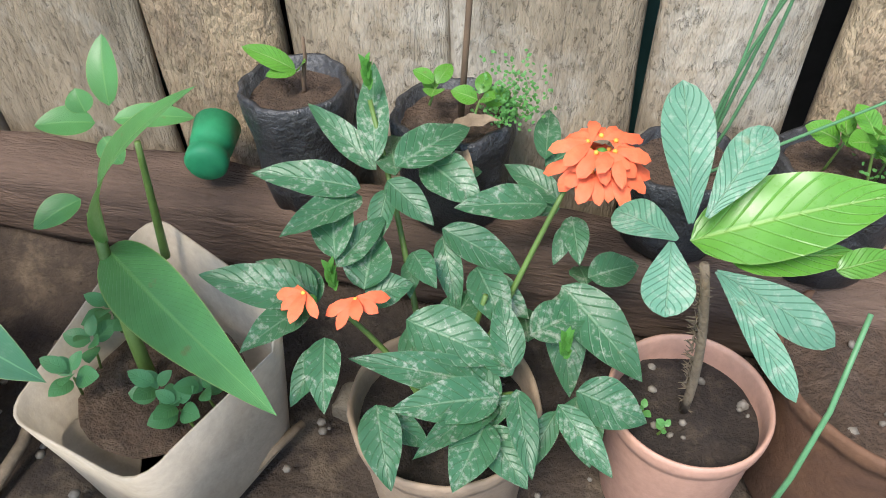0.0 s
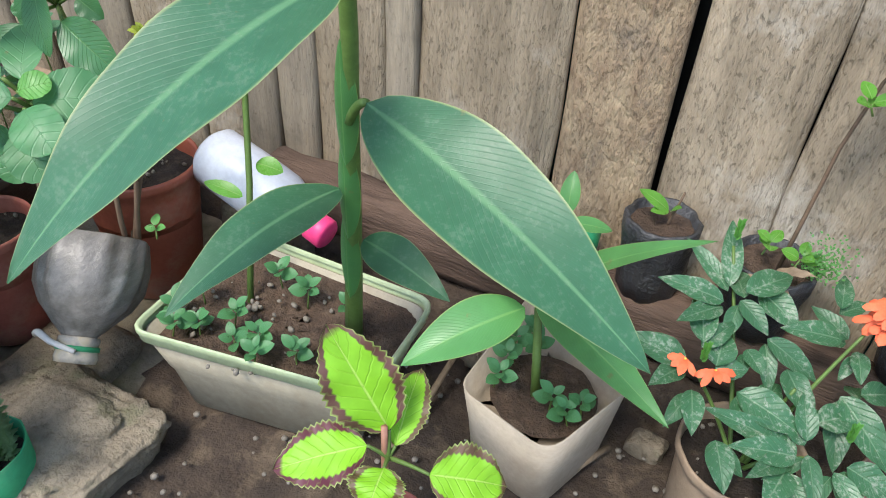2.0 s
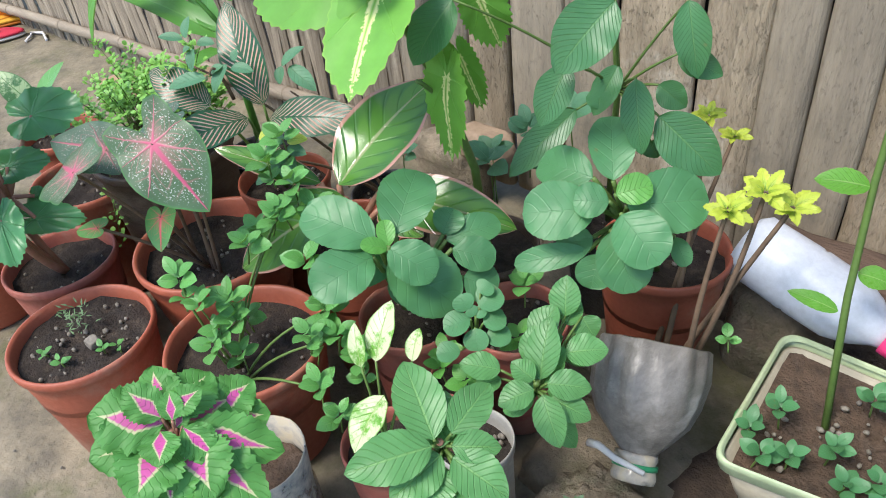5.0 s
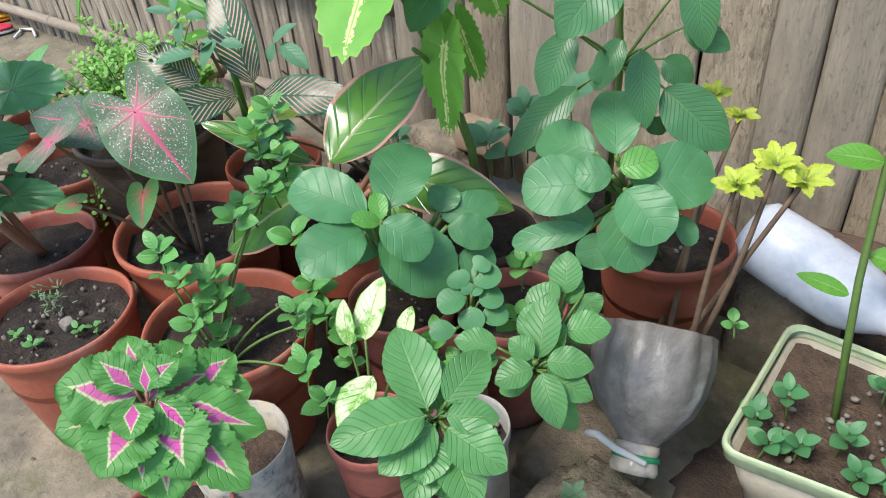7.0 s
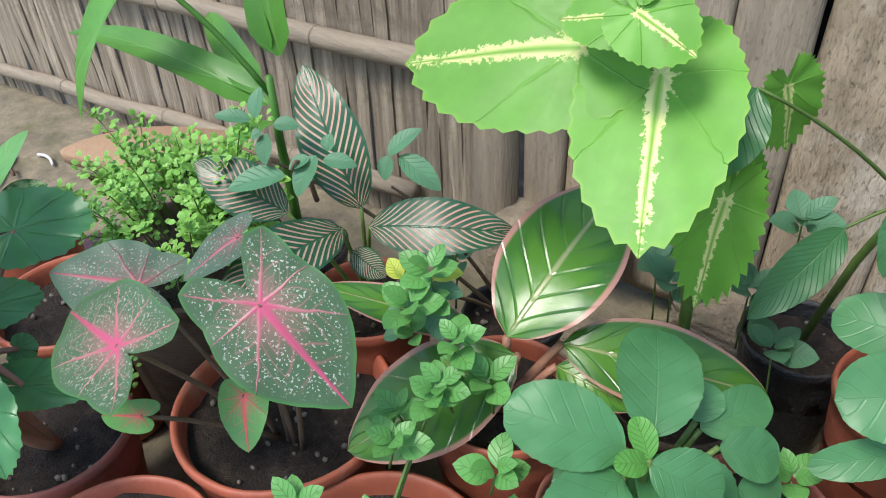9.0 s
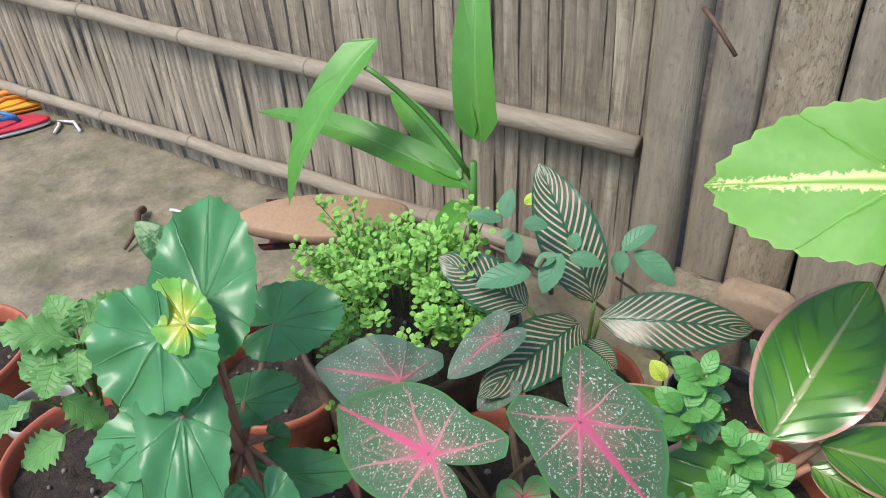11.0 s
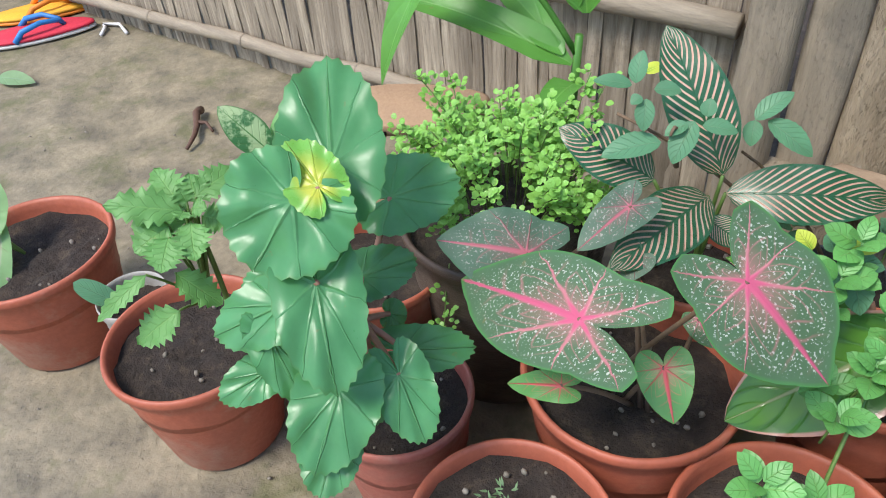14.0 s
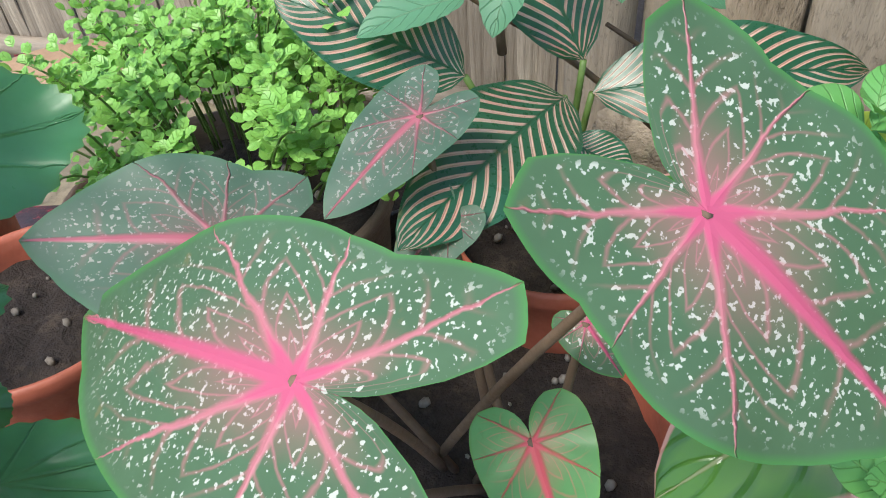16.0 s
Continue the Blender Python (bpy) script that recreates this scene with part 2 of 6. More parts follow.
white_plastic = surface("white_plastic", (0.60, 0.63, 0.70), (0.54, 0.57, 0.64), 6, 0.35, 0.0006, 60, stain=(0.55, 0.56, 0.56))
pink_cap = surface("pink_cap", (0.85, 0.06, 0.22), (0.75, 0.05, 0.2), 9, 0.4, 0.0004, 60)
green_plastic = surface("green_plastic", (0.03, 0.30, 0.13), (0.025, 0.24, 0.10), 9, 0.5, 0.0008, 60, stain=(0.09, 0.25, 0.12))
grey_bottle = surface("dirty_clear_plastic", (0.24, 0.22, 0.195), (0.11, 0.10, 0.085), 14, 0.4, 0.002, 60, stain=(0.36, 0.35, 0.33), stretch=(3, 1, 3), spec=0.6)
clear_plastic = glassy("clear_plastic", (0.55, 0.52, 0.47), 0.12)
grey_plastic = surface("grey_plastic", (0.40, 0.38, 0.34), (0.30, 0.28, 0.25), 10, 0.5, 0.001, 70, stain=(0.2, 0.16, 0.12))
red_foam = surface("red_foam", (0.62, 0.03, 0.06), (0.55, 0.03, 0.06), 12, 0.7, 0.001, 150)
blue_rubber = surface("blue_rubber", (0.03, 0.22, 0.55), (0.03, 0.18, 0.48), 12, 0.5, 0.0005, 100)
yellow_foam = surface("yellow_foam", (0.80, 0.40, 0.03), (0.72, 0.34, 0.03), 12, 0.7, 0.001, 150)
orange_rubber = surface("orange_rubber", (0.85, 0.25, 0.02), (0.75, 0.22, 0.02), 12, 0.5, 0.0005, 100)
maroon_foam = surface("maroon_foam", (0.16, 0.05, 0.06), (0.13, 0.04, 0.05), 12, 0.7, 0.001, 150)
white_foam = surface("white_foam", (0.7, 0.68, 0.64), (0.6, 0.58, 0.54), 12, 0.7, 0.001, 150)
tan_sole = surface("tan_sole", (0.42, 0.27, 0.16), (0.36, 0.23, 0.14), 14, 0.75, 0.001, 150)
floral_strap = surface("dark_floral_strap", (0.02, 0.02, 0.03), (0.05, 0.02, 0.03), 60, 0.7, 0.001, 150, stain=(0.55, 0.06, 0.08))
stem_green = surface("green_stem", (0.13, 0.22, 0.05), (0.10, 0.17, 0.04), 20, 0.5, 0.001, 120)
stem_brown = surface("brown_stem", (0.20, 0.13, 0.08), (0.13, 0.085, 0.055), 25, 0.8, 0.002, 120)
stem_pink = surface("pink_stem", (0.42, 0.20, 0.15), (0.30, 0.16, 0.09), 20, 0.5, 0.001, 120)
thorn_mat = surface("thorny_stem", (0.22, 0.17, 0.11), (0.14, 0.11, 0.075), 40, 0.85, 0.003, 160)
petal = surface("orange_petal", (0.90, 0.175, 0.075), (0.84, 0.15, 0.065), 30, 0.55, 0.001, 150, spec=0.2)
petal_eye = surface("yellow_petal_eye", (0.9, 0.5, 0.08), (0.85, 0.4, 0.06), 30, 0.55, 0.001, 150)
dry_leaf = surface("dry_leaf", (0.30, 0.22, 0.14), (0.18, 0.13, 0.085), 30, 0.85, 0.002, 120)
nail_mat = surface("rusty_nail", (0.14, 0.075, 0.05), (0.09, 0.05, 0.035), 40, 0.7, 0.001, 150)
white_paper = surface("white_strip", (0.72, 0.70, 0.68), (0.62, 0.60, 0.58), 20, 0.7, 0.001, 100)

GREY_GREEN = (0.055, 0.155, 0.085)
canna_mat = leaf_material("canna_leaf", (0.040, 0.138, 0.068), (0.36, 0.42, 0.17), (0.13, 0.30, 0.14), 0.07, 30, 0.045, 0.40, lift=0.0001, dust=0.12)
canna_young = leaf_material("young_canna_leaf", (0.085, 0.25, 0.075), (0.3, 0.4, 0.12), (0.16, 0.36, 0.11), 0.06, 26, 0.07, 0.36, lift=0.0002)
crossandra_mat = leaf_material("crossandra_leaf", (0.042, 0.135, 0.062), (0.10, 0.2, 0.10), (0.15, 0.27, 0.15), 0.06, 8, 0.4, 0.4, dust=0.6)
euphorbia_mat = leaf_material("euphorbia_leaf", (0.10, 0.245, 0.155), (0.15, 0.28, 0.17), (0.17, 0.33, 0.2), 0.05, 10, 0.1, 0.5, dust=0.45)
broad_mat = leaf_material("glossy_leaf", (0.10, 0.28, 0.035), (0.2, 0.36, 0.08), (0.26, 0.44, 0.12), 0.06, 9, 0.3, 0.3)
kalanchoe_mat = leaf_material("kalanchoe_leaf", (0.066, 0.205, 0.078), (0.075, 0.2, 0.07), (0.085, 0.24, 0.095), 0.025, 6, 0.05, 0.42, lift=0.00025)
kal_young = leaf_material("young_kalanchoe_leaf", (0.10, 0.30, 0.055), (0.12, 0.3, 0.06), (0.15, 0.36, 0.08), 0.03, 7, 0.12, 0.42)
impatiens_mat = leaf_material("impatiens_leaf", (0.085, 0.24, 0.072), (0.1, 0.24, 0.08), (0.17, 0.36, 0.11), 0.05, 9, 0.3, 0.42)
mint_mat = leaf_material("small_leaf", (0.11, 0.31, 0.08), (0.11, 0.28, 0.07), (0.17, 0.38, 0.1), 0.05, 5, 0.2, 0.42)
aglao_mat = leaf_material("pink_edged_leaf", (0.048, 0.15, 0.03), (0.5, 0.25, 0.2), (0.36, 0.40, 0.18), 0.05, 7, 0.0, 0.2, "feather", (0.095, 0.255, 0.035), (0.55, 0.27, 0.22))
lime_mat = leaf_material("lime_coleus_leaf", (0.12, 0.315, 0.04), (0.2, 0.42, 0.05), (0.20, 0.46, 0.05), 0.03, 9, 0.25, 0.5, "splash", (0.80, 0.78, 0.33), palm=4)
yellow_mat = leaf_material("yellow_coleus_leaf", (0.46, 0.54, 0.06), (0.6, 0.55, 0.2), (0.6, 0.66, 0.12), 0.05, 7, 0.2, 0.5, "glow", (0.16, 0.36, 0.03))
redcol_mat = leaf_material("red_edged_coleus_leaf", (0.21, 0.48, 0.02), (0.3, 0.4, 0.1), (0.42, 0.66, 0.12), 0.035, 8, 0.15, 0.5, "margin", (0.12, 0.022, 0.045), (0.28, 0.36, 0.10))
pinkcol_mat = leaf_material("pink_coleus_leaf", (0.075, 0.25, 0.05), (0.1, 0.25, 0.06), (0.13, 0.32, 0.08), 0.0, 9, 0.25, 0.55, "heart", (0.62, 0.62, 0.34), (0.66, 0.08, 0.36))
dark_leaf = leaf_material("dark_ribbed_leaf", (0.05, 0.165, 0.06), (0.06, 0.17, 0.06), (0.11, 0.26, 0.09), 0.04, 14, 0.25, 0.35)
calathea_mat = leaf_material("pinstripe_leaf", (0.016, 0.085, 0.042), (0.03, 0.12, 0.06), (0.02, 0.10, 0.05), 0.03, 15, 0.0, 0.3, "pins", (0.74, 0.40, 0.30), (0.70, 0.50, 0.38))
rose_mat = leaf_material("rose_leaf", (0.085, 0.22, 0.115), (0.1, 0.22, 0.12), (0.14, 0.28, 0.15), 0.04, 7, 0.2, 0.5)
caladium_mat = leaf_material("caladium_leaf", (0.058, 0.115, 0.056), (0.06, 0.22, 0.05), (0.55, 0.09, 0.18), 0.042, 5, 0.0, 0.45, "speck", (0.52, 0.55, 0.45), (0.52, 0.17, 0.20), palm=4)
caladium_dark = leaf_material("dark_caladium_leaf", (0.06, 0.115, 0.075), (0.06, 0.16, 0.08), (0.52, 0.13, 0.18), 0.04, 5, 0.0, 0.5, "speck", (0.36, 0.37, 0.30), (0.32, 0.11, 0.13), palm=4)
caladium_small = leaf_material("plain_caladium_leaf", (0.075, 0.22, 0.06), (0.1, 0.26, 0.05), (0.62, 0.09, 0.11), 0.05, 5, 0.0, 0.4, "speck", (0.09, 0.24, 0.065), (0.5, 0.12, 0.10), palm=4)
pink_caladium = leaf_material("pink_caladium_leaf", (0.17, 0.32, 0.12), (0.2, 0.36, 0.13), (0.66, 0.13, 0.28), 0.05, 6, 0.2, 0.5, "heart", (0.36, 0.40, 0.25), (0.62, 0.24, 0.33), palm=4)
begonia_mat = leaf_material("begonia_leaf", (0.066, 0.225, 0.085), (0.09, 0.24, 0.08), (0.10, 0.29, 0.11), 0.04, 6, 0.35, 0.33, lift=0.0008, palm=5)
begonia_young = leaf_material("young_begonia_leaf", (0.13, 0.33, 0.05), (0.2, 0.36, 0.08), (0.34, 0.46, 0.07), 0.04, 6, 0.4, 0.3, "glow", (0.46, 0.48, 0.05), lift=0.0008, palm=5)
chrys_mat = leaf_material("lobed_leaf", (0.11, 0.27, 0.072), (0.12, 0.27, 0.08), (0.17, 0.36, 0.1), 0.05, 6, 0.25, 0.5)
pattern_mat = leaf_material("patterned_leaf", (0.028, 0.12, 0.035), (0.04, 0.14, 0.04), (0.06, 0.19, 0.05), 0.04, 7, 0.2, 0.35, "blotch", (0.32, 0.44, 0.22))
cream_mat = leaf_material("cream_blotched_leaf", (0.14, 0.36, 0.04), (0.2, 0.4, 0.08), (0.42, 0.56, 0.2), 0.05, 8, 0.0, 0.35, "blotch", (0.68, 0.74, 0.44))
palm_mat = leaf_material("palm_leaf", (0.085, 0.25, 0.04), (0.1, 0.27, 0.05), (0.14, 0.34, 0.07), 0.06, 3, 0.05, 0.4)
pilea_mat = leaf_material("tiny_leaf", (0.21, 0.44, 0.085), (0.26, 0.5, 0.07), (0.3, 0.55, 0.1), 0.04, 3, 0.05, 0.4)
succulent_mat = leaf_material("grey_succulent", (0.15, 0.25, 0.12), (0.2, 0.3, 0.18), (0.2, 0.3, 0.18), 0.05, 3, 0.05, 0.6)
chive_mat = surface("chive", (0.12, 0.30, 0.14), (0.10, 0.25, 0.11), 20, 0.45, 0.0006, 100)


# ---- building helpers ----
def thing(name, label, category, loc, group="", kind=""):
    ob = new(name)
    ob.empty_display_size = 0.05
    ob.location = loc
    return tagged(ob, label, category, group, kind)


def root_of(ob):
    return ob.parent and root_of(ob.parent) or ob


def part(name, bm, material, parent, label="", smooth=True):
    """One mesh object under a thing or a part; the bmesh is in world coordinates."""
    me = bpy.data.meshes.new(name)
    bm.transform(Matrix.Translation(-Vector(root_of(parent).location)))
    bm.to_mesh(me)
    bm.free()
    if smooth:
        me.polygons.foreach_set("use_smooth", [True] * len(me.polygons))
    me.materials.append(material)
    ob = new(name, me)
    ob.parent = parent
    return tagged(ob, label)


def solid(name, bm, material, label, category, kind="", smooth=True, group=""):
    """One mesh object that is a thing of its own."""
    me = bpy.data.meshes.new(name)
    bm.to_mesh(me)
    bm.free()
    if smooth:
        me.polygons.foreach_set("use_smooth", [True] * len(me.polygons))
    me.materials.append(material)
    return tagged(new(name, me), label, category, group, kind)


def tube(bm, points, r0, r1=None, seg=7):
    r1 = r0 if r1 is None else r1
    P = [Vector(p) for p in points]
    rings = []
    for i, p in enumerate(P):
        d = (P[min(i + 1, len(P) - 1)] - P[max(i - 1, 0)]).normalized()
        a = d.orthogonal().normalized() if not rings else (prev - d * prev.dot(d)).normalized()
        prev = a
        b = d.cross(a)
        r = r0 + (r1 - r0) * i / (len(P) - 1)
        rings.append([bm.verts.new(p + (a * math.cos(k * 2 * math.pi / seg) + b * math.sin(k * 2 * math.pi / seg)) * r) for k in range(seg)])
    for A, B in zip(rings, rings[1:]):
        for k in range(seg):
            bm.faces.new((A[k], A[(k + 1) % seg], B[(k + 1) % seg], B[k]))
    bm.faces.new(rings[0][::-1])
    bm.faces.new(rings[-1])


def arc(a, b, sag=(0, 0, 0), n=7):
    a, b, s = Vector(a), Vector(b), Vector(sag)
    return [a.lerp(b, i / n) + s * 4 * (i / n) * (1 - i / n) for i in range(n + 1)]


def lathe(bm, profile, centre, seg=40, axis=None, wobble=0.0, seed=0, oval=1.0, flutes=0):
    """Turns a profile of (radius, height) about an axis through centre."""
    m = Matrix.Translation(centre)
    if axis:
        m = m @ Vector(axis).to_track_quat("Z", "Y").to_matrix().to_4x4()
    rings = []
    for r, h in profile:
        ring = []
        for k in range(seg):
            a = 2 * math.pi * k / seg
            w = 1 + (0.022 * math.cos(flutes * a) * min(1, max(0, h - 0.06) * 20) if flutes else 0) + wobble * noise.noise((3 * math.cos(a) + seed, 3 * math.sin(a), h * 14))
            ring.append(bm.verts.new(m @ Vector((r * w * math.cos(a), oval * r * w * math.sin(a), h + wobble * 0.25 * r * noise.noise((2 * math.cos(a), 2 * math.sin(a), seed + h * 5))))))
        rings.append(ring)
    for A, B in zip(rings, rings[1:]):
        for k in range(seg):
            bm.faces.new((A[k], A[(k + 1) % seg], B[(k + 1) % seg], B[k]))
    bm.faces.new(rings[0][::-1])
    bm.faces.new(rings[-1])


def box(bm, lo, hi, bevel=0.004):
    r = bmesh.ops.create_cube(bm, size=1)
    for v in r["verts"]:
        v.co = Vector([lo[k] + (v.co[k] + 0.5) * (hi[k] - lo[k]) for k in range(3)])
    if bevel:
        es = {e for v in r["verts"] for e in v.link_edges}
        bmesh.ops.bevel(bm, geom=list(es), offset=bevel, segments=2, affect="EDGES")


def soil_disc(x, y, z, r, seed, oval=1.0):
    bm = bmesh.new()
    rings = []
    for i in range(9):
        q = r * i / 8
        rings.append([bm.verts.new((x + q * math.cos(a), y + q * oval * math.sin(a), z + (0.05 * r + 0.006) * noise.fractal((q * 30 * math.cos(a) + seed, q * 30 * math.sin(a), seed), 1.0, 2.0, 4))) for a in [2 * math.pi * k / 28 for k in range(28)]])
    for A, B in zip(rings, rings[1:]):
        for k in range(28):
            bm.faces.new((A[k], A[(k + 1) % 28], B[(k + 1) % 28], B[k]))
    bmesh.ops.remove_doubles(bm, verts=bm.verts, dist=1e-5)
    return bm


def pebbles(x, y, z, r, count, seed, size=0.005):
    rng = random.Random(seed)
    bm = bmesh.new()
    for _ in range(count):
        a, q, s = rng.uniform(0, 6.28), r * math.sqrt(rng.random()), size * rng.uniform(0.4, 1.3)
        made = bmesh.ops.create_icosphere(bm, subdivisions=1, radius=s)
        turn = Euler((rng.uniform(0, 3), rng.uniform(0, 3), 0)).to_matrix()
        for v in made["verts"]:
            v.co = turn @ Vector((v.co.x, v.co.y * rng.uniform(0.7, 1), v.co.z * 0.65)) + Vector((x + q * math.cos(a), y + q * math.sin(a), z + 0.003))
    return bm


def pot_body(x, y, z, r, h, material, parent, lip=0.012, taper=0.72, wobble=0.006, seed=0, oval=1.0, name="pot"):
    """A round pot with a rolled lip, walls with thickness, and open inside."""
    bm = bmesh.new()
    b, t = r * taper, 0.006
    prof = [(b * 0.2, 0.002), (b * 0.95, 0.0), (b, 0.006), (r * 0.93, h * 0.82), (r * 0.945, h - lip * 1.7), (r * 0.99, h - lip * 1.5), (r, h - lip * 0.9), (r, h - lip * 0.35), (r * 0.985, h), (r * 0.955, h), (r * 0.93, h - lip * 0.5), (r * 0.905, h - lip * 1.6), (r * 0.88, h * 0.6), (r * 0.1, h * 0.58)]
    lathe(bm, prof, (x, y, z), 48, wobble=wobble, seed=seed, oval=oval)
    return part(name, bm, material, parent)


def potted(name, label, x, y, rim, r, material, h=None, soil=None, depth=0.03, stones=14, seed=0, oval=1.0, taper=0.72, category="potted plant", base=0.0, lip=0.012, wobble=0.006):
    """An Empty with a pot, its soil and a few stones; rim is the height of the pot's edge."""
    base = rim - h if h else base
    ob = thing(name, label, category, (x, y, base))
    pot_body(x, y, base, r, rim - base, material, ob, lip=lip, seed=seed, oval=oval, taper=taper, wobble=wobble)
    part("soil", soil_disc(x, y, rim - depth, r * 0.905, seed + 3, oval), soil or soil_dark, ob)
    if stones:
        tagged(part("pebble_scatter", pebbles(x, y, rim - depth, r * 0.8, stones, seed), pebble_mat, ob), kind="stuff")
    return ob


def outline(shape, u):
    if shape == "lance":
        return math.sin(math.pi * u ** 0.72) ** 0.85 if 0 < u < 1 else 0.0
    if shape == "oval":
        return math.sin(math.pi * u ** 0.85) ** 0.7 if 0 < u < 1 else 0.0
    if shape == "round":
        return max(0.0, 1 - (2 * u ** 1.1 - 1.02) ** 2) ** 0.5 if u < 1 else 0.0
    if shape == "spoon":
        return (math.sin(math.pi * min(1, u ** 1.7)) ** 0.6 * 0.92 + 0.1 * (1 - u)) if u < 1 else 0.0
    if shape == "blade":
        return min(1.0, u * 9 + 0.15) * (1 - u ** 3.2)
    if shape == "heart":
        return (0.86 + 0.35 * u) * max(0.0, 1 - u ** 1.55)
    return max(0.0, 1 - u)


def add_leaf(bm, base, tip, width, shape="oval", arch=0.1, cup=0.12, teeth=0.0, ripple=0.0, back=0.0, n=14, m=4, hint=(0.05, -0.5, 1.0), seed=0):
    """A leaf blade from base to tip, bent and cupped, with its own length and width coordinates."""
    uvs = bm.loops.layers.uv.verify()
    base, tip, hint = Vector(base), Vector(tip), Vector(hint)
    ax = tip - base
    L = ax.length
    ax.normalize()
    side = ax.cross(hint).normalized()
    nrm = side.cross(ax).normalized()
    rows = []
    for i in range(n + 1):
        u = i / n
        w = 0.5 * width * outline(shape, u)
        if teeth and 0 < i < n:
            w *= 1 - teeth * (i % 2)
        row = []
        for j in range(-m, m + 1):
            v = j / m
            s = base + ax * (L * u - back * L * abs(v) ** 1.3 * (1 - u) ** 1.6)
            lift = arch * L * 4 * u * (1 - u) * 0.5 - arch * L * 0.5 * u * u + cup * abs(v) ** 1.5 * w
            lift += ripple * width * math.sin(u * 19 + (2.1 if j < 0 else 0) + seed) * abs(v) ** 2 + 0.5 * ripple * width * noise.noise((u * 4 + seed, v * 2, seed * 1.7))
            row.append((bm.verts.new(s + side * (v * w) + nrm * lift), u, v))
        rows.append(row)
    for A, B in zip(rows, rows[1:]):
        for j in range(2 * m):
            q = (A[j], A[j + 1], B[j + 1], B[j])
            f = bm.faces.new([k[0] for k in q])
            f.smooth = True
            for loop, k in zip(f.loops, q):
                loop[uvs].uv = (k[1], 0.5 + 0.5 * k[2])


POLAR = {
    "caladium": (1.0, 0.84, 0.75, 0.68, 0.62, 0.56, 0.50, 0.48, 0.54, 0.60, 0.53, 0.27, 0.12),
    "begonia": (1.0, 0.99, 0.97, 0.95, 0.92, 0.89, 0.86, 0.82, 0.76, 0.68, 0.56, 0.36, 0.06),
    "coleus": (1.0, 0.93, 0.85, 0.77, 0.70, 0.64, 0.59, 0.55, 0.52, 0.48, 0.42, 0.29, 0.12),
    "aroid": (1.0, 0.84, 0.70, 0.60, 0.54, 0.51, 0.50, 0.51, 0.52, 0.50, 0.42, 0.27, 0.08),
}


def polar_leaf(bm, base, tip, width, shape, arch=0.1, cup=0.1, teeth=0.0, ripple=0.0, hint=(0.05, -0.5, 1.0), seed=0, n=72, m=9):
    """A leaf whose veins spread from the stalk: an outline told by the turn from the tip."""
    uvs = bm.loops.layers.uv.verify()
    base, tip, hint = Vector(base), Vector(tip), Vector(hint)
    ax = tip - base
    L = ax.length
    ax.normalize()
    side = ax.cross(hint).normalized()
    nrm = side.cross(ax).normalized()
    tab = POLAR[shape]
    half = max(r * math.sin(math.pi * k / 12) for k, r in enumerate(tab))
    wide = width / (2 * half)
    rings = []
    for i in range(1, m + 1):
        f = i / m
        ring = []
        for k in range(n + 1):
            t = -1 + 2 * k / n
            q = abs(t) * 12
            lo = min(11, int(q))
            r = tab[lo] + (tab[lo + 1] - tab[lo]) * (q - lo)
            if i == m:
                r *= 1 - teeth * (k % 2)
            x, y = f * r * math.cos(math.pi * t) * L, f * r * math.sin(math.pi * t) * wide
            lift = -arch * (x * abs(x)) / L + cup * abs(y) ** 1.3 / (wide ** 0.3) - 0.35 * arch * y * y / wide
            lift += ripple * width * (math.sin(math.pi * t * 9 + seed) * f * f * 0.5 + noise.noise((x / L * 2.2 + seed, y / wide * 2.2, seed)))
            ring.append((bm.verts.new(base + ax * x + side * y + nrm * lift), f, t))
        rings.append(ring)
    c = (bm.verts.new(base), 0.0, 0.0)
    for k in range(n):
        a, b = rings[0][k], rings[0][k + 1]
        quads = [((c[0], 0.0, a[2]), a, b)] + [(A[k], B[k], B[k + 1], A[k + 1]) for A, B in zip(rings, rings[1:])]
        for q in quads:
            f = bm.faces.new([v[0] for v in q])
            for loop, v in zip(f.loops, q):
                loop[uvs].uv = (v[1], 0.5 + 0.5 * v[2])


def leaves(ob, rows, material, shape, label="", young=None, young_rows=(), stalk=None, stalk_r=0.003, foot=None, **how):
    """Each row is base, tip and width; a stalk, if wanted, runs from foot to the leaf's base."""
    for k, (ax, ay, az, bx, by, bz, w) in enumerate(rows):
        bm = bmesh.new()
        (polar_leaf if shape in POLAR else add_leaf)(bm, (ax, ay, az), (bx, by, bz), w, shape, seed=k * 1.3, **how)
        lf = part("leaf", bm, young if k in young_rows else material, ob, label)
        if stalk and foot:
            bm = bmesh.new()
            f = Vector(foot)
            a = Vector((ax, ay, az))
            tube(bm, arc(f + (a - f) * 0.02, a, (0, 0, 0.12 * (a - f).length * 0.3)), stalk_r * 1.25, stalk_r * 0.8)
            part("leaf_stalk", bm, stalk, ob)


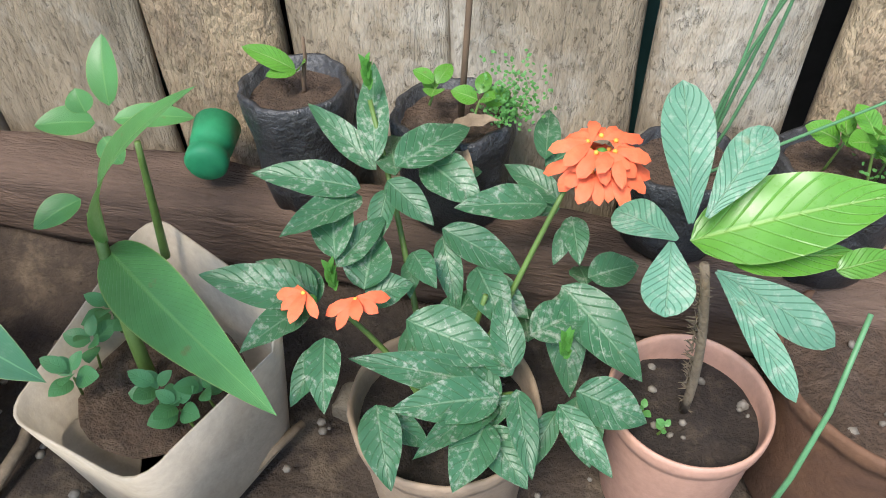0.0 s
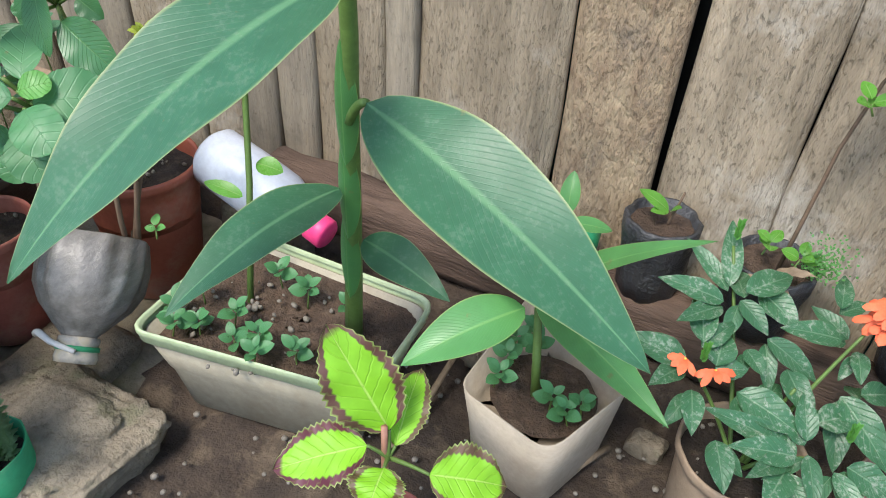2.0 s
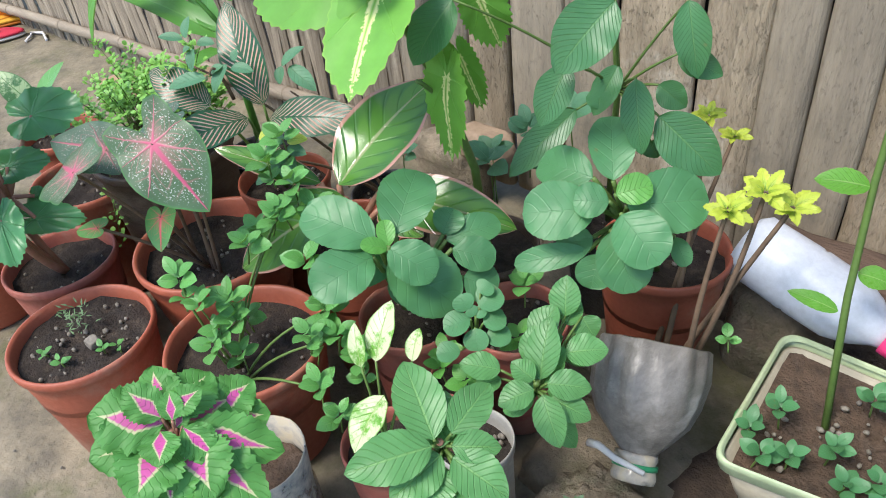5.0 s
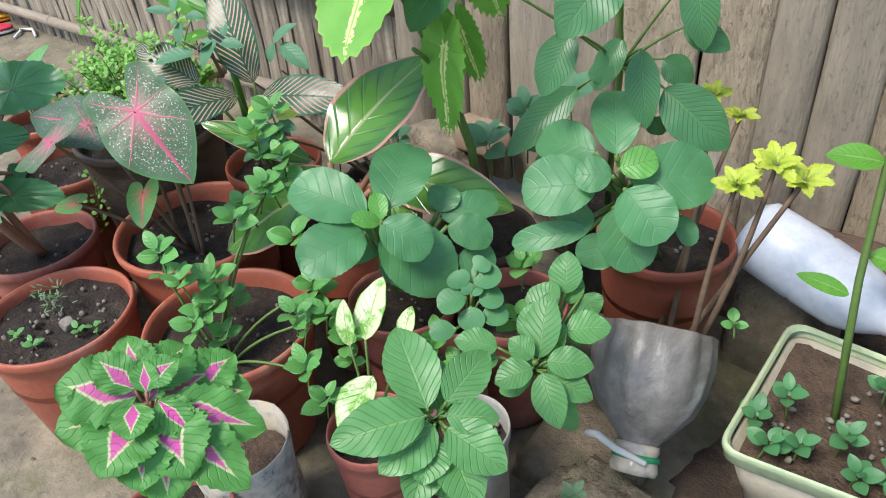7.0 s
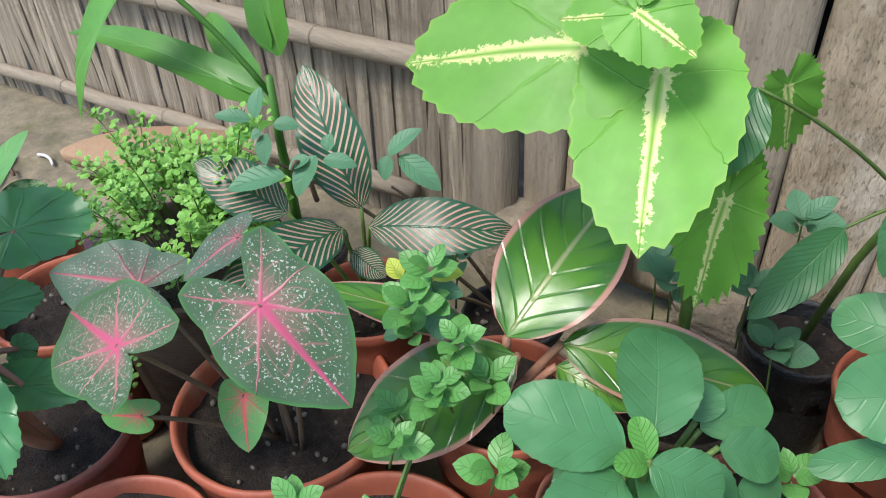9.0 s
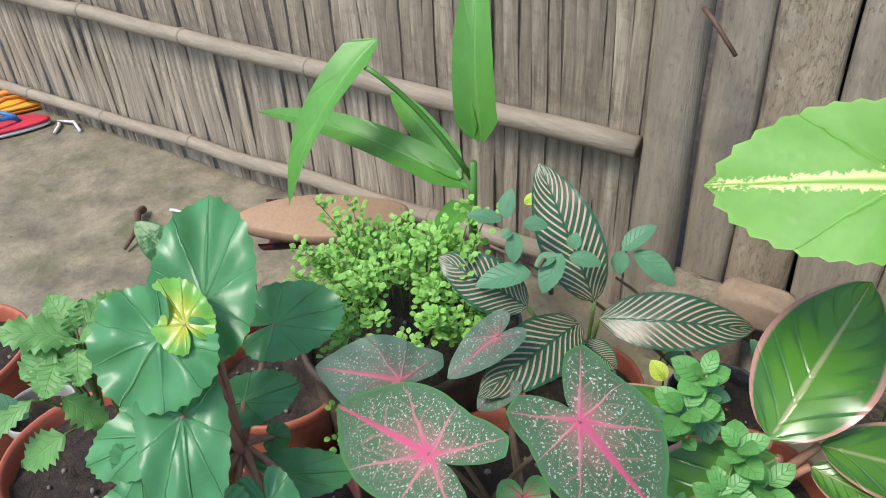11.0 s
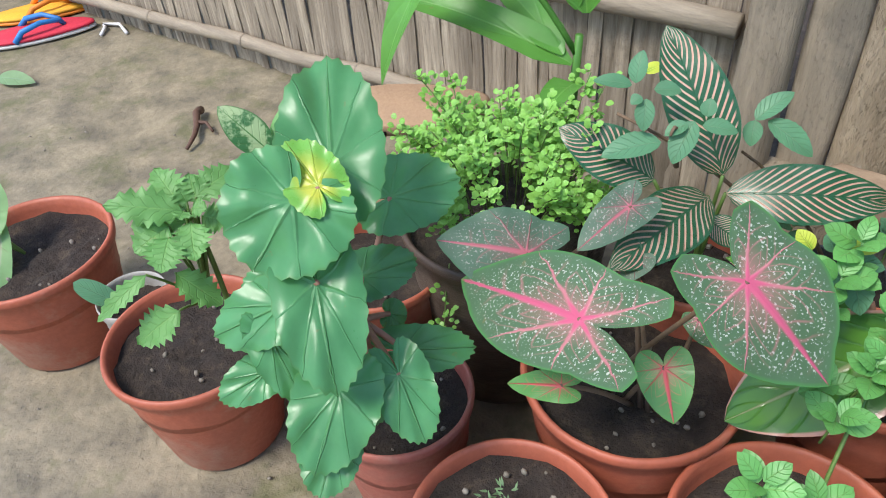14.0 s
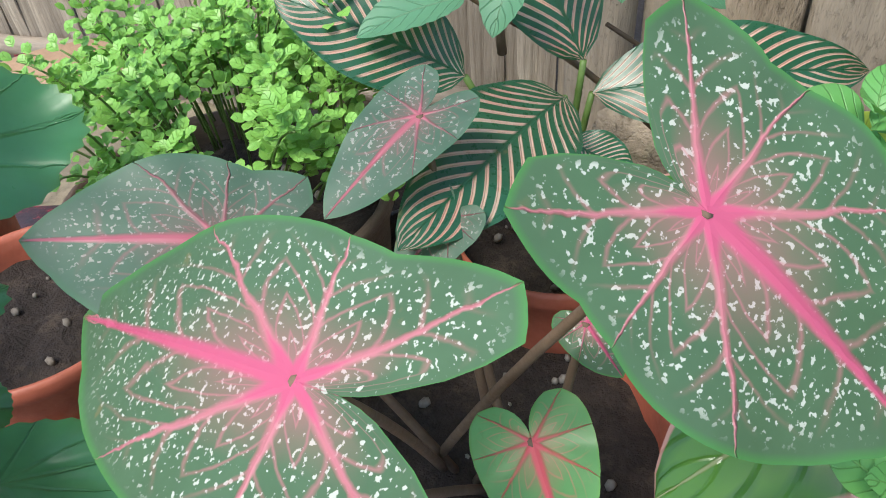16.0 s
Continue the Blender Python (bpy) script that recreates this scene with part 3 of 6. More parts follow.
def rosette_sprigs(ob, spots, material, size, seed, count=6, stem=None, name="sprig"):
    """Small leafy sprigs: whorls of little leaves at each spot (x, y, z)."""
    rng = random.Random(seed)
    for x, y, z in spots:
        bm = bmesh.new()
        tube(bm, arc((x + rng.uniform(-0.01, 0.01), y + rng.uniform(-0.01, 0.01), z - (stem or 0.012)), (x, y, z + 0.004), n=3), 0.0016, 0.0012, 5)
        sprig = part(name, bm, stem_green, ob)
        turn = rng.uniform(0, 6.28)
        for k in range(count):
            a = turn + k * 2.4 + rng.uniform(-0.3, 0.3)
            s = size * (1.0 - 0.07 * k) * rng.uniform(0.8, 1.15)
            d = Vector((math.cos(a), math.sin(a), 0.25 + 0.12 * k))
            b = Vector((x, y, z + 0.003 * k))
            bm = bmesh.new()
            add_leaf(bm, b + d * 0.08 * s, b + d * s, s * 0.74, "oval", 0.12, 0.12, n=8, m=2)
            part("leaf", bm, material, sprig)


# ---- ground and fences ----
def sheet(x0, x1, y0, y1, nx, ny, height):
    bm = bmesh.new()
    g = [[bm.verts.new((x0 + (x1 - x0) * i / nx, y0 + (y1 - y0) * j / ny, height(x0 + (x1 - x0) * i / nx, y0 + (y1 - y0) * j / ny))) for j in range(ny + 1)] for i in range(nx + 1)]
    for i in range(nx):
        for j in range(ny):
            bm.faces.new((g[i][j], g[i + 1][j], g[i + 1][j + 1], g[i][j + 1]))
    return bm


solid("ground", sheet(-60, 60, -60, 60, 8, 8, lambda x, y: -0.06), dirt, "bare brown earth of the yard around the house", "ground", "structure")
solid("floor", sheet(-7.5, -1.42, -2.5, 1.46, 160, 104, lambda x, y: 0.006 * noise.fractal((x * 3, y * 3, 0), 1.0, 2.0, 4) - 0.003 - (0.05 if x > -1.5 else 0)), concrete, "worn concrete yard floor with moss and stains", "floor", "structure")
solid("soil_bed", sheet(-1.9, 0.6, -0.6, 1.7, 150, 130, lambda x, y: 0.02 * noise.fractal((x * 9, y * 9, 4), 1.0, 2.0, 5) - 0.012 + 0.085 * min(1, max(0, (y - 1.28) / 0.06)) - max(0, -1.56 - x) * 0.15), dirt, "damp brown earth strip below the wooden fence", "soil", "structure")


def fence_y(x):
    return 1.46 if x > -1.1 else 1.46 + (x + 1.1) * 0.08


def slat(x0, x1, seed, material, parent, lean=0.0, z0=0.12, z1=1.55, thick=0.035, back=0.0):
    bm = bmesh.new()
    rng = random.Random(seed)
    rows, nz, na = [], 60, 24
    y = fence_y((x0 + x1) / 2) + back
    for i in range(nz + 1):
        z = z0 + (z1 - z0) * i / nz
        grow = 0.005 if x0 < -1.3 else 0.0
        l = x0 - grow + 0.006 * noise.noise((seed, z * 4, 0)) + lean * (z - 0.4)
        r = x1 + grow + 0.006 * noise.noise((seed, z * 4, 9)) + lean * (z - 0.4)
        ring = []
        for k in range(na):
            a = 2 * math.pi * k / na
            c, s = math.cos(a), math.sin(a)
            c, s = math.copysign(abs(c) ** 0.55, c), math.copysign(abs(s) ** 0.75, s)
            d = 0.006 * noise.fractal((seed + c * 3, s * 3, z * 11), 1.0, 2.0, 6)
            ring.append(bm.verts.new(((l + r) / 2 + c * (r - l) / 2, y + s * (thick / 2 + d) + 0.3 * d, z)))
        rows.append(ring)
    for A, B in zip(rows, rows[1:]):
        for k in range(na):
            bm.faces.new((A[k], A[(k + 1) % na], B[(k + 1) % na], B[k]))
    bm.faces.new(rows[0][::-1])
    bm.faces.new(rows[-1])
    return part("slat", bm, material, parent)


fence = thing("wall_fence", "weathered rough-sawn timber slab fence with dark gaps", "fence", (-1.2, 1.33, 0.12), kind="structure")
SLATS = [
    (-0.145, 0.03, 0.0, 2), (-0.332, -0.155, 0.0, 2), (-0.494, -0.352, 0.01, 0), (-0.693, -0.500, 0.0, 0), (-0.877, -0.696, 0.005, 0), (-1.058, -0.889, 0.0, 2),
    (-1.326, -1.066, 0.005, 0), (-1.386, -1.333, 0.0, 1), (-1.535, -1.393, 0.0, 0), (-1.625, -1.545, -0.005, 1), (-1.712, -1.637, 0.0, 1), (-1.822, -1.716, 0.0, 0),
    (-1.98, -1.835, 0.01, 0), (-2.10, -1.992, -0.01, 1), (-2.23, -2.108, 0.0, 1), (-2.345, -2.242, 0.0, 0), (-2.436, -2.356, 0.0, 1),
]
for k, (x0, x1, lean, kind_of) in enumerate(SLATS):
    slat(x0, x1, 11.7 * k + 3, (wood_pale, wood_grey, wood_bark)[kind_of], fence, lean, thick=0.05 if kind_of == 2 else 0.036, z0=0.1 if x0 > -1.1 else 0.05, z1=1.5)
# backing box added behind the slats; its near-black colour paints the gaps' shade
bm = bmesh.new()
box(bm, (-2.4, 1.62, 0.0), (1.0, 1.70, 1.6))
solid("wall_back", bm, gap_shade_mat, "near-black backing wall, coloured as the shade behind the timber fence", "wall", "structure", smooth=False)
for x0, x1, y, z0, z1 in ((-1.2, -0.98, 1.53, -0.03, 1.2), (-0.56, -0.42, 1.53, -0.03, 1.2)):
    bm = bmesh.new()
    box(bm, (x0, y, z0), (x1, y + 0.004, z1), 0.001)
    solid("plastic_sheet", bm, teal_mat, "dark teal plastic sheet hanging behind the fence", "sheet", smooth=False)
bm = bmesh.new()
box(bm, (-2.4, 1.465, 0.22), (-1.4, 1.495, 0.27))
box(bm, (-2.4, 1.485, 0.95), (1.0, 1.515, 1.0))
part("rail", bm, wood_grey, fence)

post = thing("fence_post", "pale grey squared timber post at the fence corner", "post", (-2.49, 1.335, 0.0))
bm = bmesh.new()
rows = []
for i in range(26):
    z = 1.6 * i / 25
    rows.append([bm.verts.new((-2.491 + 0.047 * math.copysign(abs(math.cos(a)) ** 0.6, math.cos(a)) + 0.008 * noise.noise((z * 3, a, 1)), 1.335 + 0.034 * math.sin(a) + 0.006 * noise.noise((z * 6, a, 3)), z)) for a in [2 * math.pi * k / 14 for k in range(14)]])
for A, B in zip(rows, rows[1:]):
    for k in range(14):
        bm.faces.new((A[k], A[(k + 1) % 14], B[(k + 1) % 14], B[k]))
bm.faces.new(rows[-1])
part("shaft", bm, wood_grey, post)
bm = bmesh.new()
tube(bm, [(-2.448, 1.30, 0.70), (-2.425, 1.285, 0.69), (-2.375, 1.27, 0.645)], 0.004, 0.0035, 8)
part("nail", bm, nail_mat, post, "rusty bent iron nail")


def mat_y(x):
    return 1.283 + (x + 3.35) * 0.1


mat = thing("wall_mat", "old woven bamboo mat fence with two horizontal poles", "fence", (-3.9, 1.24, 0.0), kind="structure")
variants = []
for v in range(5):
    bm = bmesh.new()
    rows, rng = [], random.Random(v)
    for i in range(22):
        z = 1.65 * i / 21
        w = 0.0165 + 0.002 * noise.noise((v * 3, z * 5, 0))
        o = 0.004 * noise.noise((v * 5, z * 3, 2))
        bulge = 0.004 * math.sin(z * 14 + v * 1.3)
        rows.append([bm.verts.new((o + s * w, (0.002 if abs(s) < 0.5 else 0.0) * -1 + bulge, z)) for s in (-1, -0.3, 0.3, 1)] + [bm.verts.new((o + s * w, 0.004 + bulge, z)) for s in (1, -1)])
    for A, B in zip(rows, rows[1:]):
        for k in range(6):
            bm.faces.new((A[k], A[(k + 1) % 6], B[(k + 1) % 6], B[k]))
    me = bpy.data.meshes.new("strip")
    bm.to_mesh(me)
    bm.free()
    me.materials.append(mat_strip)
    variants.append(me)
rng = random.Random(5)
x = -2.55
while x > -6.3:
    ob = new("strip", rng.choice(variants))
    ob.parent = mat
    ob.location = Vector((x, mat_y(x) + rng.choice((0.0, 0.006)), rng.uniform(-0.02, 0.0))) - mat.location
    ob.rotation_euler = (0, rng.uniform(-0.012, 0.012), 0.1)
    x -= rng.uniform(0.026, 0.034)
for a, b, r, s in (((-2.55, 1.335, 0.41), (-6.3, 0.96, 0.482), 0.024, 1), ((-2.7, 1.322, 0.1), (-6.3, 0.96, 0.06), 0.022, 2)):
    bm = bmesh.new()
    pts = []
    for i in range(41):
        p = Vector(a).lerp(Vector(b), i / 40)
        pts.append(p + Vector((0, 0.006 * noise.noise((i * 0.35, s, 0)), 0.010 * noise.noise((i * 0.3, s, 5)))))
    tube(bm, pts, r, r * 0.85, 12)
    for i in range(4, 40, 5):
        lathe(bm, [(r * 0.9, -0.006), (r * 1.1, -0.002), (r * 1.1, 0.002), (r * 0.9, 0.006)], pts[i], 12, axis=Vector(b) - Vector(a))
    part("pole", bm, pole_mat, mat, "weathered round bamboo pole")

# the beam that carries the nursery bags
bm = bmesh.new()
rows = []
for i in range(50):
    x = -1.62 + 2.1 * i / 49
    rows.append([bm.verts.new((x, 1.368 + 0.045 * math.copysign(abs(math.cos(a)) ** 0.5, math.cos(a)), 0.128 + 0.06 * math.copysign(abs(math.sin(a)) ** 0.5, math.sin(a)) + 0.012 * noise.fractal((x * 7, a * 1.5, 2), 1.0, 2.0, 4))) for a in [2 * math.pi * k / 18 for k in range(18)]])
for A, B in zip(rows, rows[1:]):
    for k in range(18):
        bm.faces.new((A[k], A[(k + 1) % 18], B[(k + 1) % 18], B[k]))
bm.faces.new(rows[0][::-1])
bm.faces.new(rows[-1])
solid("timber_beam", bm, log_mat, "dark old squared timber beam along the fence foot", "beam")


def rock(name, x, y, z, sx, sy, sz, seed, material=stone_mat, label="rough grey-brown stone lying in the soil"):
    bm = bmesh.new()
    bmesh.ops.create_icosphere(bm, subdivisions=5 if sx > 0.1 else 3, radius=1)
    for v in bm.verts:
        d = 1 + 0.2 * noise.fractal(v.co * 1.3 + Vector((seed, 0, 0)), 1.0, 2.0, 4) + 0.07 * noise.fractal(v.co * 6 + Vector((0, seed, 0)), 0.8, 2.0, 5)
        c = Vector([math.copysign(abs(q) ** 0.5, q) for q in v.co])
        v.co = Vector((c.x * sx * d + x, c.y * sy * d + y, c.z * sz * d + z))
    return solid(name, bm, material, label, "stone")


rock("ledge_stone", -1.535, 0.72, 0.0, 0.135, 0.125, 0.062, 1, label="flat rough grey stone slab under the cut bottle")
rock("ledge_stone", -1.33, 0.62, -0.02, 0.06, 0.05, 0.05, 2)
rock("stone", -1.66, 0.86, 0.0, 0.09, 0.1, 0.03, 3)
rock("stone", -1.06, 1.24, 0.03, 0.035, 0.03, 0.03, 4, label="brown rounded stone between the planter and the beam")
rock("stone", -0.75, 1.22, 0.0, 0.03, 0.02, 0.02, 5)
rock("brick", -2.27, 1.30, 0.18, 0.07, 0.035, 0.035, 6, clay_pot, "broken brick wedged below the fence boards")
rock("stone", -2.38, 1.30, 0.05, 0.10, 0.06, 0.13, 7, label="rough stone wedged below the fence boards")
rock("stone", -1.555, 1.25, 0.06, 0.085, 0.06, 0.135, 12, label="rough stone propping the white bottle")
rock("stone", -1.98, 1.33, 0.06, 0.12, 0.08, 0.07, 8)
rng = random.Random(8)
bm = bmesh.new()
for _ in range(240):
    x, y, s = rng.uniform(-1.5, -0.35), rng.uniform(0.62, 1.2), rng.uniform(0.002, 0.007)
    for v in bmesh.ops.create_icosphere(bm, subdivisions=1, radius=s)["verts"]:
        v.co = Vector((v.co.x + x, v.co.y + y, v.co.z * 0.7 + 0.004))
for _ in range(160):
    x, y, s = rng.uniform(-4.5, -1.6), rng.uniform(0.0, 1.0), rng.uniform(0.001, 0.004)
    for v in bmesh.ops.create_icosphere(bm, subdivisions=1, radius=s)["verts"]:
        v.co = Vector((v.co.x + x, v.co.y + y, v.co.z * 0.6 + 0.002))
solid("gravel", bm, pebble_mat, "small loose stones scattered over the ground", "gravel", "stuff")


# ---- leaves: base, tip and width ----
CANNA_LEAVES = [
    (-1.124, 0.987, 0.599, -0.749, 0.911, 0.470, 0.124),
    (-1.113, 0.936, 0.751, -1.216, 0.605, 0.591, 0.130),
    (-1.182, 1.010, 0.455, -1.225, 0.752, 0.434, 0.080),
    (-1.160, 1.026, 0.374, -1.011, 0.990, 0.370, 0.059),
    (-1.122, 1.165, 0.826, -1.120, 1.119, 0.675, 0.111),
]
YOUNG_CANNA_LEAVES = [
    (-0.885, 0.910, 0.479, -0.966, 0.807, 0.447, 0.056),
    (-0.955, 1.171, 0.257, -0.728, 1.031, 0.278, 0.060),
    (-0.950, 1.171, 0.267, -0.759, 1.075, 0.520, 0.038),
]
GREEN_SHOOT_LEAVES = [
    (-0.957, 1.243, 0.366, -0.968, 1.277, 0.418, 0.029),
    (-0.953, 1.237, 0.356, -0.893, 1.271, 0.346, 0.026),
    (-0.965, 1.228, 0.357, -1.005, 1.202, 0.367, 0.031),
    (-0.973, 1.230, 0.365, -0.982, 1.238, 0.384, 0.025),
    (-0.958, 1.223, 0.346, -0.942, 1.215, 0.324, 0.025),
    (-0.966, 1.178, 0.309, -0.994, 1.142, 0.301, 0.031),
]
CROSSANDRA_LEAVES = [
    (-0.719, 1.230, 0.324, -0.807, 1.207, 0.345, 0.033),
    (-0.696, 1.258, 0.329, -0.646, 1.336, 0.329, 0.041),
    (-0.719, 1.270, 0.322, -0.748, 1.363, 0.370, 0.030),
    (-0.700, 1.245, 0.324, -0.652, 1.220, 0.304, 0.028),
    (-0.724, 1.170, 0.295, -0.753, 1.249, 0.323, 0.038),
    (-0.699, 1.163, 0.271, -0.704, 1.218, 0.289, 0.042),
    (-0.737, 1.135, 0.282, -0.821, 1.120, 0.306, 0.036),
    (-0.716, 1.113, 0.263, -0.697, 1.054, 0.249, 0.030),
    (-0.680, 1.290, 0.317, -0.618, 1.258, 0.300, 0.043),
    (-0.564, 1.282, 0.291, -0.641, 1.248, 0.303, 0.035),
    (-0.554, 1.304, 0.278, -0.611, 1.324, 0.298, 0.028),
    (-0.541, 1.281, 0.282, -0.527, 1.238, 0.266, 0.025),
    (-0.671, 1.213, 0.274, -0.641, 1.181, 0.269, 0.024),
    (-0.651, 1.241, 0.281, -0.573, 1.233, 0.248, 0.034),
    (-0.741, 1.157, 0.260, -0.796, 1.163, 0.284, 0.034),
    (-0.574, 1.334, 0.301, -0.581, 1.399, 0.316, 0.026),
    (-0.518, 1.252, 0.237, -0.473, 1.289, 0.229, 0.035),
]
CROSSANDRA_LOW_LEAVES = [
    (-0.663, 1.161, 0.244, -0.573, 1.149, 0.227, 0.048),
    (-0.576, 1.141, 0.202, -0.694, 1.107, 0.251, 0.035),
    (-0.573, 1.123, 0.214, -0.652, 1.079, 0.233, 0.038),
    (-0.567, 1.146, 0.224, -0.589, 1.195, 0.257, 0.029),
    (-0.513, 1.150, 0.205, -0.451, 1.143, 0.189, 0.043),
    (-0.526, 1.135, 0.202, -0.474, 1.090, 0.182, 0.026),
    (-0.580, 1.103, 0.206, -0.593, 1.039, 0.202, 0.039),
    (-0.668, 1.088, 0.221, -0.639, 1.028, 0.203, 0.035),
    (-0.540, 1.244, 0.230, -0.456, 1.190, 0.182, 0.049),
    (-0.560, 1.188, 0.220, -0.513, 1.236, 0.216, 0.040),
    (-0.615, 1.223, 0.258, -0.576, 1.171, 0.240, 0.036),
    (-0.561, 1.133, 0.215, -0.536, 1.067, 0.194, 0.025),
    (-0.631, 1.168, 0.224, -0.616, 1.219, 0.234, 0.035),
]
EUPHORBIA_LEAVES = [
    (-0.453, 1.195, 0.367, -0.474, 1.254, 0.447, 0.040),
    (-0.443, 1.198, 0.372, -0.407, 1.259, 0.415, 0.036),
    (-0.460, 1.187, 0.357, -0.507, 1.223, 0.348, 0.036),
    (-0.464, 1.186, 0.355, -0.461, 1.141, 0.324, 0.040),
    (-0.431, 1.172, 0.346, -0.352, 1.133, 0.334, 0.035),
    (-0.431, 1.172, 0.346, -0.375, 1.093, 0.319, 0.022),
]
BROAD_LEAVES = [
    (-0.448, 1.209, 0.338, -0.306, 1.243, 0.386, 0.066),
    (-0.419, 1.199, 0.333, -0.319, 1.232, 0.330, 0.033),
    (-0.342, 1.211, 0.328, -0.298, 1.228, 0.338, 0.023),
]
RED_COLEUS_LEAVES = [
    (-0.993, 0.832, 0.301, -1.071, 0.830, 0.422, 0.091),
    (-1.010, 0.812, 0.283, -1.087, 0.740, 0.269, 0.077),
    (-0.986, 0.834, 0.274, -1.005, 0.918, 0.316, 0.059),
    (-0.934, 0.822, 0.273, -0.857, 0.866, 0.256, 0.083),
    (-0.980, 0.801, 0.276, -0.969, 0.752, 0.269, 0.069),
]
YELLOW_HEADS = [
    (-1.560, 0.986, 0.474),
    (-1.529, 1.014, 0.497),
    (-1.496, 1.018, 0.486),
    (-1.689, 1.174, 0.482),
    (-1.648, 1.178, 0.459),
]
KAL_A_LEAVES = [
    (-1.909, 0.736, 0.429, -1.953, 0.827, 0.474, 0.084),
    (-1.924, 0.712, 0.427, -2.024, 0.667, 0.461, 0.077),
    (-1.918, 0.698, 0.409, -1.936, 0.603, 0.398, 0.079),
    (-1.902, 0.715, 0.421, -1.837, 0.738, 0.390, 0.063),
    (-1.916, 0.724, 0.393, -1.822, 0.757, 0.331, 0.097),
    (-1.865, 0.798, 0.386, -1.813, 0.832, 0.369, 0.053),
    (-1.888, 0.809, 0.384, -1.845, 0.881, 0.394, 0.050),
    (-1.903, 0.714, 0.421, -1.922, 0.685, 0.438, 0.025),
    (-1.903, 0.717, 0.424, -1.928, 0.734, 0.448, 0.027),
    (-1.894, 0.810, 0.391, -1.903, 0.844, 0.415, 0.048),
    (-1.838, 0.789, 0.354, -1.799, 0.817, 0.329, 0.059),
    (-1.912, 0.729, 0.377, -1.977, 0.678, 0.377, 0.071),
    (-1.893, 0.753, 0.360, -1.883, 0.714, 0.322, 0.071),
]
KAL_B_LEAVES = [
    (-1.708, 0.958, 0.476, -1.762, 1.029, 0.528, 0.065),
    (-1.731, 0.945, 0.479, -1.825, 0.944, 0.473, 0.063),
    (-1.709, 0.922, 0.449, -1.791, 0.866, 0.440, 0.084),
    (-1.694, 0.929, 0.464, -1.733, 0.903, 0.465, 0.050),
    (-1.690, 0.938, 0.472, -1.655, 0.969, 0.484, 0.044),
    (-1.677, 0.946, 0.454, -1.599, 1.018, 0.458, 0.090),
    (-1.675, 0.930, 0.451, -1.603, 0.911, 0.415, 0.076),
    (-1.687, 0.925, 0.420, -1.625, 0.896, 0.366, 0.074),
    (-1.711, 0.908, 0.386, -1.790, 0.842, 0.366, 0.039),
    (-1.697, 0.915, 0.383, -1.687, 0.884, 0.346, 0.054),
    (-1.622, 0.980, 0.407, -1.594, 0.968, 0.378, 0.028),
    (-1.712, 0.922, 0.401, -1.756, 0.897, 0.376, 0.054),
]
SMALL_ROSETTE_LEAVES = [
    (-1.766, 0.745, 0.367, -1.756, 0.776, 0.384, 0.047),
    (-1.769, 0.729, 0.357, -1.789, 0.697, 0.351, 0.039),
    (-1.754, 0.737, 0.352, -1.735, 0.762, 0.357, 0.036),
    (-1.759, 0.727, 0.348, -1.743, 0.712, 0.326, 0.036),
    (-1.776, 0.733, 0.365, -1.793, 0.736, 0.382, 0.031),
    (-1.764, 0.735, 0.358, -1.761, 0.750, 0.367, 0.020),
    (-1.766, 0.736, 0.360, -1.777, 0.735, 0.368, 0.019),
    (-1.760, 0.697, 0.329, -1.781, 0.672, 0.329, 0.031),
    (-1.742, 0.728, 0.337, -1.720, 0.754, 0.341, 0.034),
    (-1.773, 0.756, 0.381, -1.769, 0.772, 0.391, 0.032),
]
IMP_A_LEAVES = [
    (-1.638, 0.711, 0.347, -1.663, 0.762, 0.400, 0.046),
    (-1.630, 0.689, 0.354, -1.654, 0.651, 0.344, 0.039),
    (-1.621, 0.703, 0.359, -1.577, 0.732, 0.357, 0.039),
    (-1.615, 0.687, 0.358, -1.571, 0.662, 0.321, 0.039),
    (-1.612, 0.695, 0.349, -1.562, 0.710, 0.334, 0.036),
    (-1.639, 0.701, 0.355, -1.670, 0.696, 0.370, 0.031),
    (-1.633, 0.754, 0.362, -1.593, 0.788, 0.367, 0.044),
    (-1.665, 0.797, 0.373, -1.685, 0.826, 0.412, 0.043),
    (-1.648, 0.809, 0.373, -1.625, 0.804, 0.354, 0.037),
    (-1.675, 0.682, 0.363, -1.716, 0.653, 0.372, 0.037),
    (-1.659, 0.720, 0.352, -1.678, 0.750, 0.386, 0.033),
    (-1.679, 0.751, 0.359, -1.675, 0.792, 0.390, 0.044),
]
IMP_B_LEAVES = [
    (-1.605, 0.512, 0.459, -1.680, 0.547, 0.490, 0.052),
    (-1.596, 0.527, 0.461, -1.602, 0.591, 0.474, 0.041),
    (-1.603, 0.507, 0.456, -1.646, 0.432, 0.454, 0.051),
    (-1.590, 0.520, 0.454, -1.555, 0.552, 0.450, 0.033),
    (-1.598, 0.512, 0.442, -1.604, 0.449, 0.433, 0.046),
    (-1.584, 0.514, 0.448, -1.523, 0.523, 0.433, 0.047),
    (-1.594, 0.504, 0.436, -1.573, 0.470, 0.423, 0.043),
    (-1.616, 0.523, 0.446, -1.632, 0.558, 0.461, 0.033),
]
VARIEGATED_LEAVES = [
    (-1.835, 0.613, 0.327, -1.859, 0.671, 0.382, 0.044),
    (-1.807, 0.596, 0.296, -1.796, 0.525, 0.258, 0.051),
    (-1.803, 0.648, 0.320, -1.817, 0.679, 0.350, 0.026),
    (-1.844, 0.595, 0.325, -1.878, 0.619, 0.368, 0.025),
]
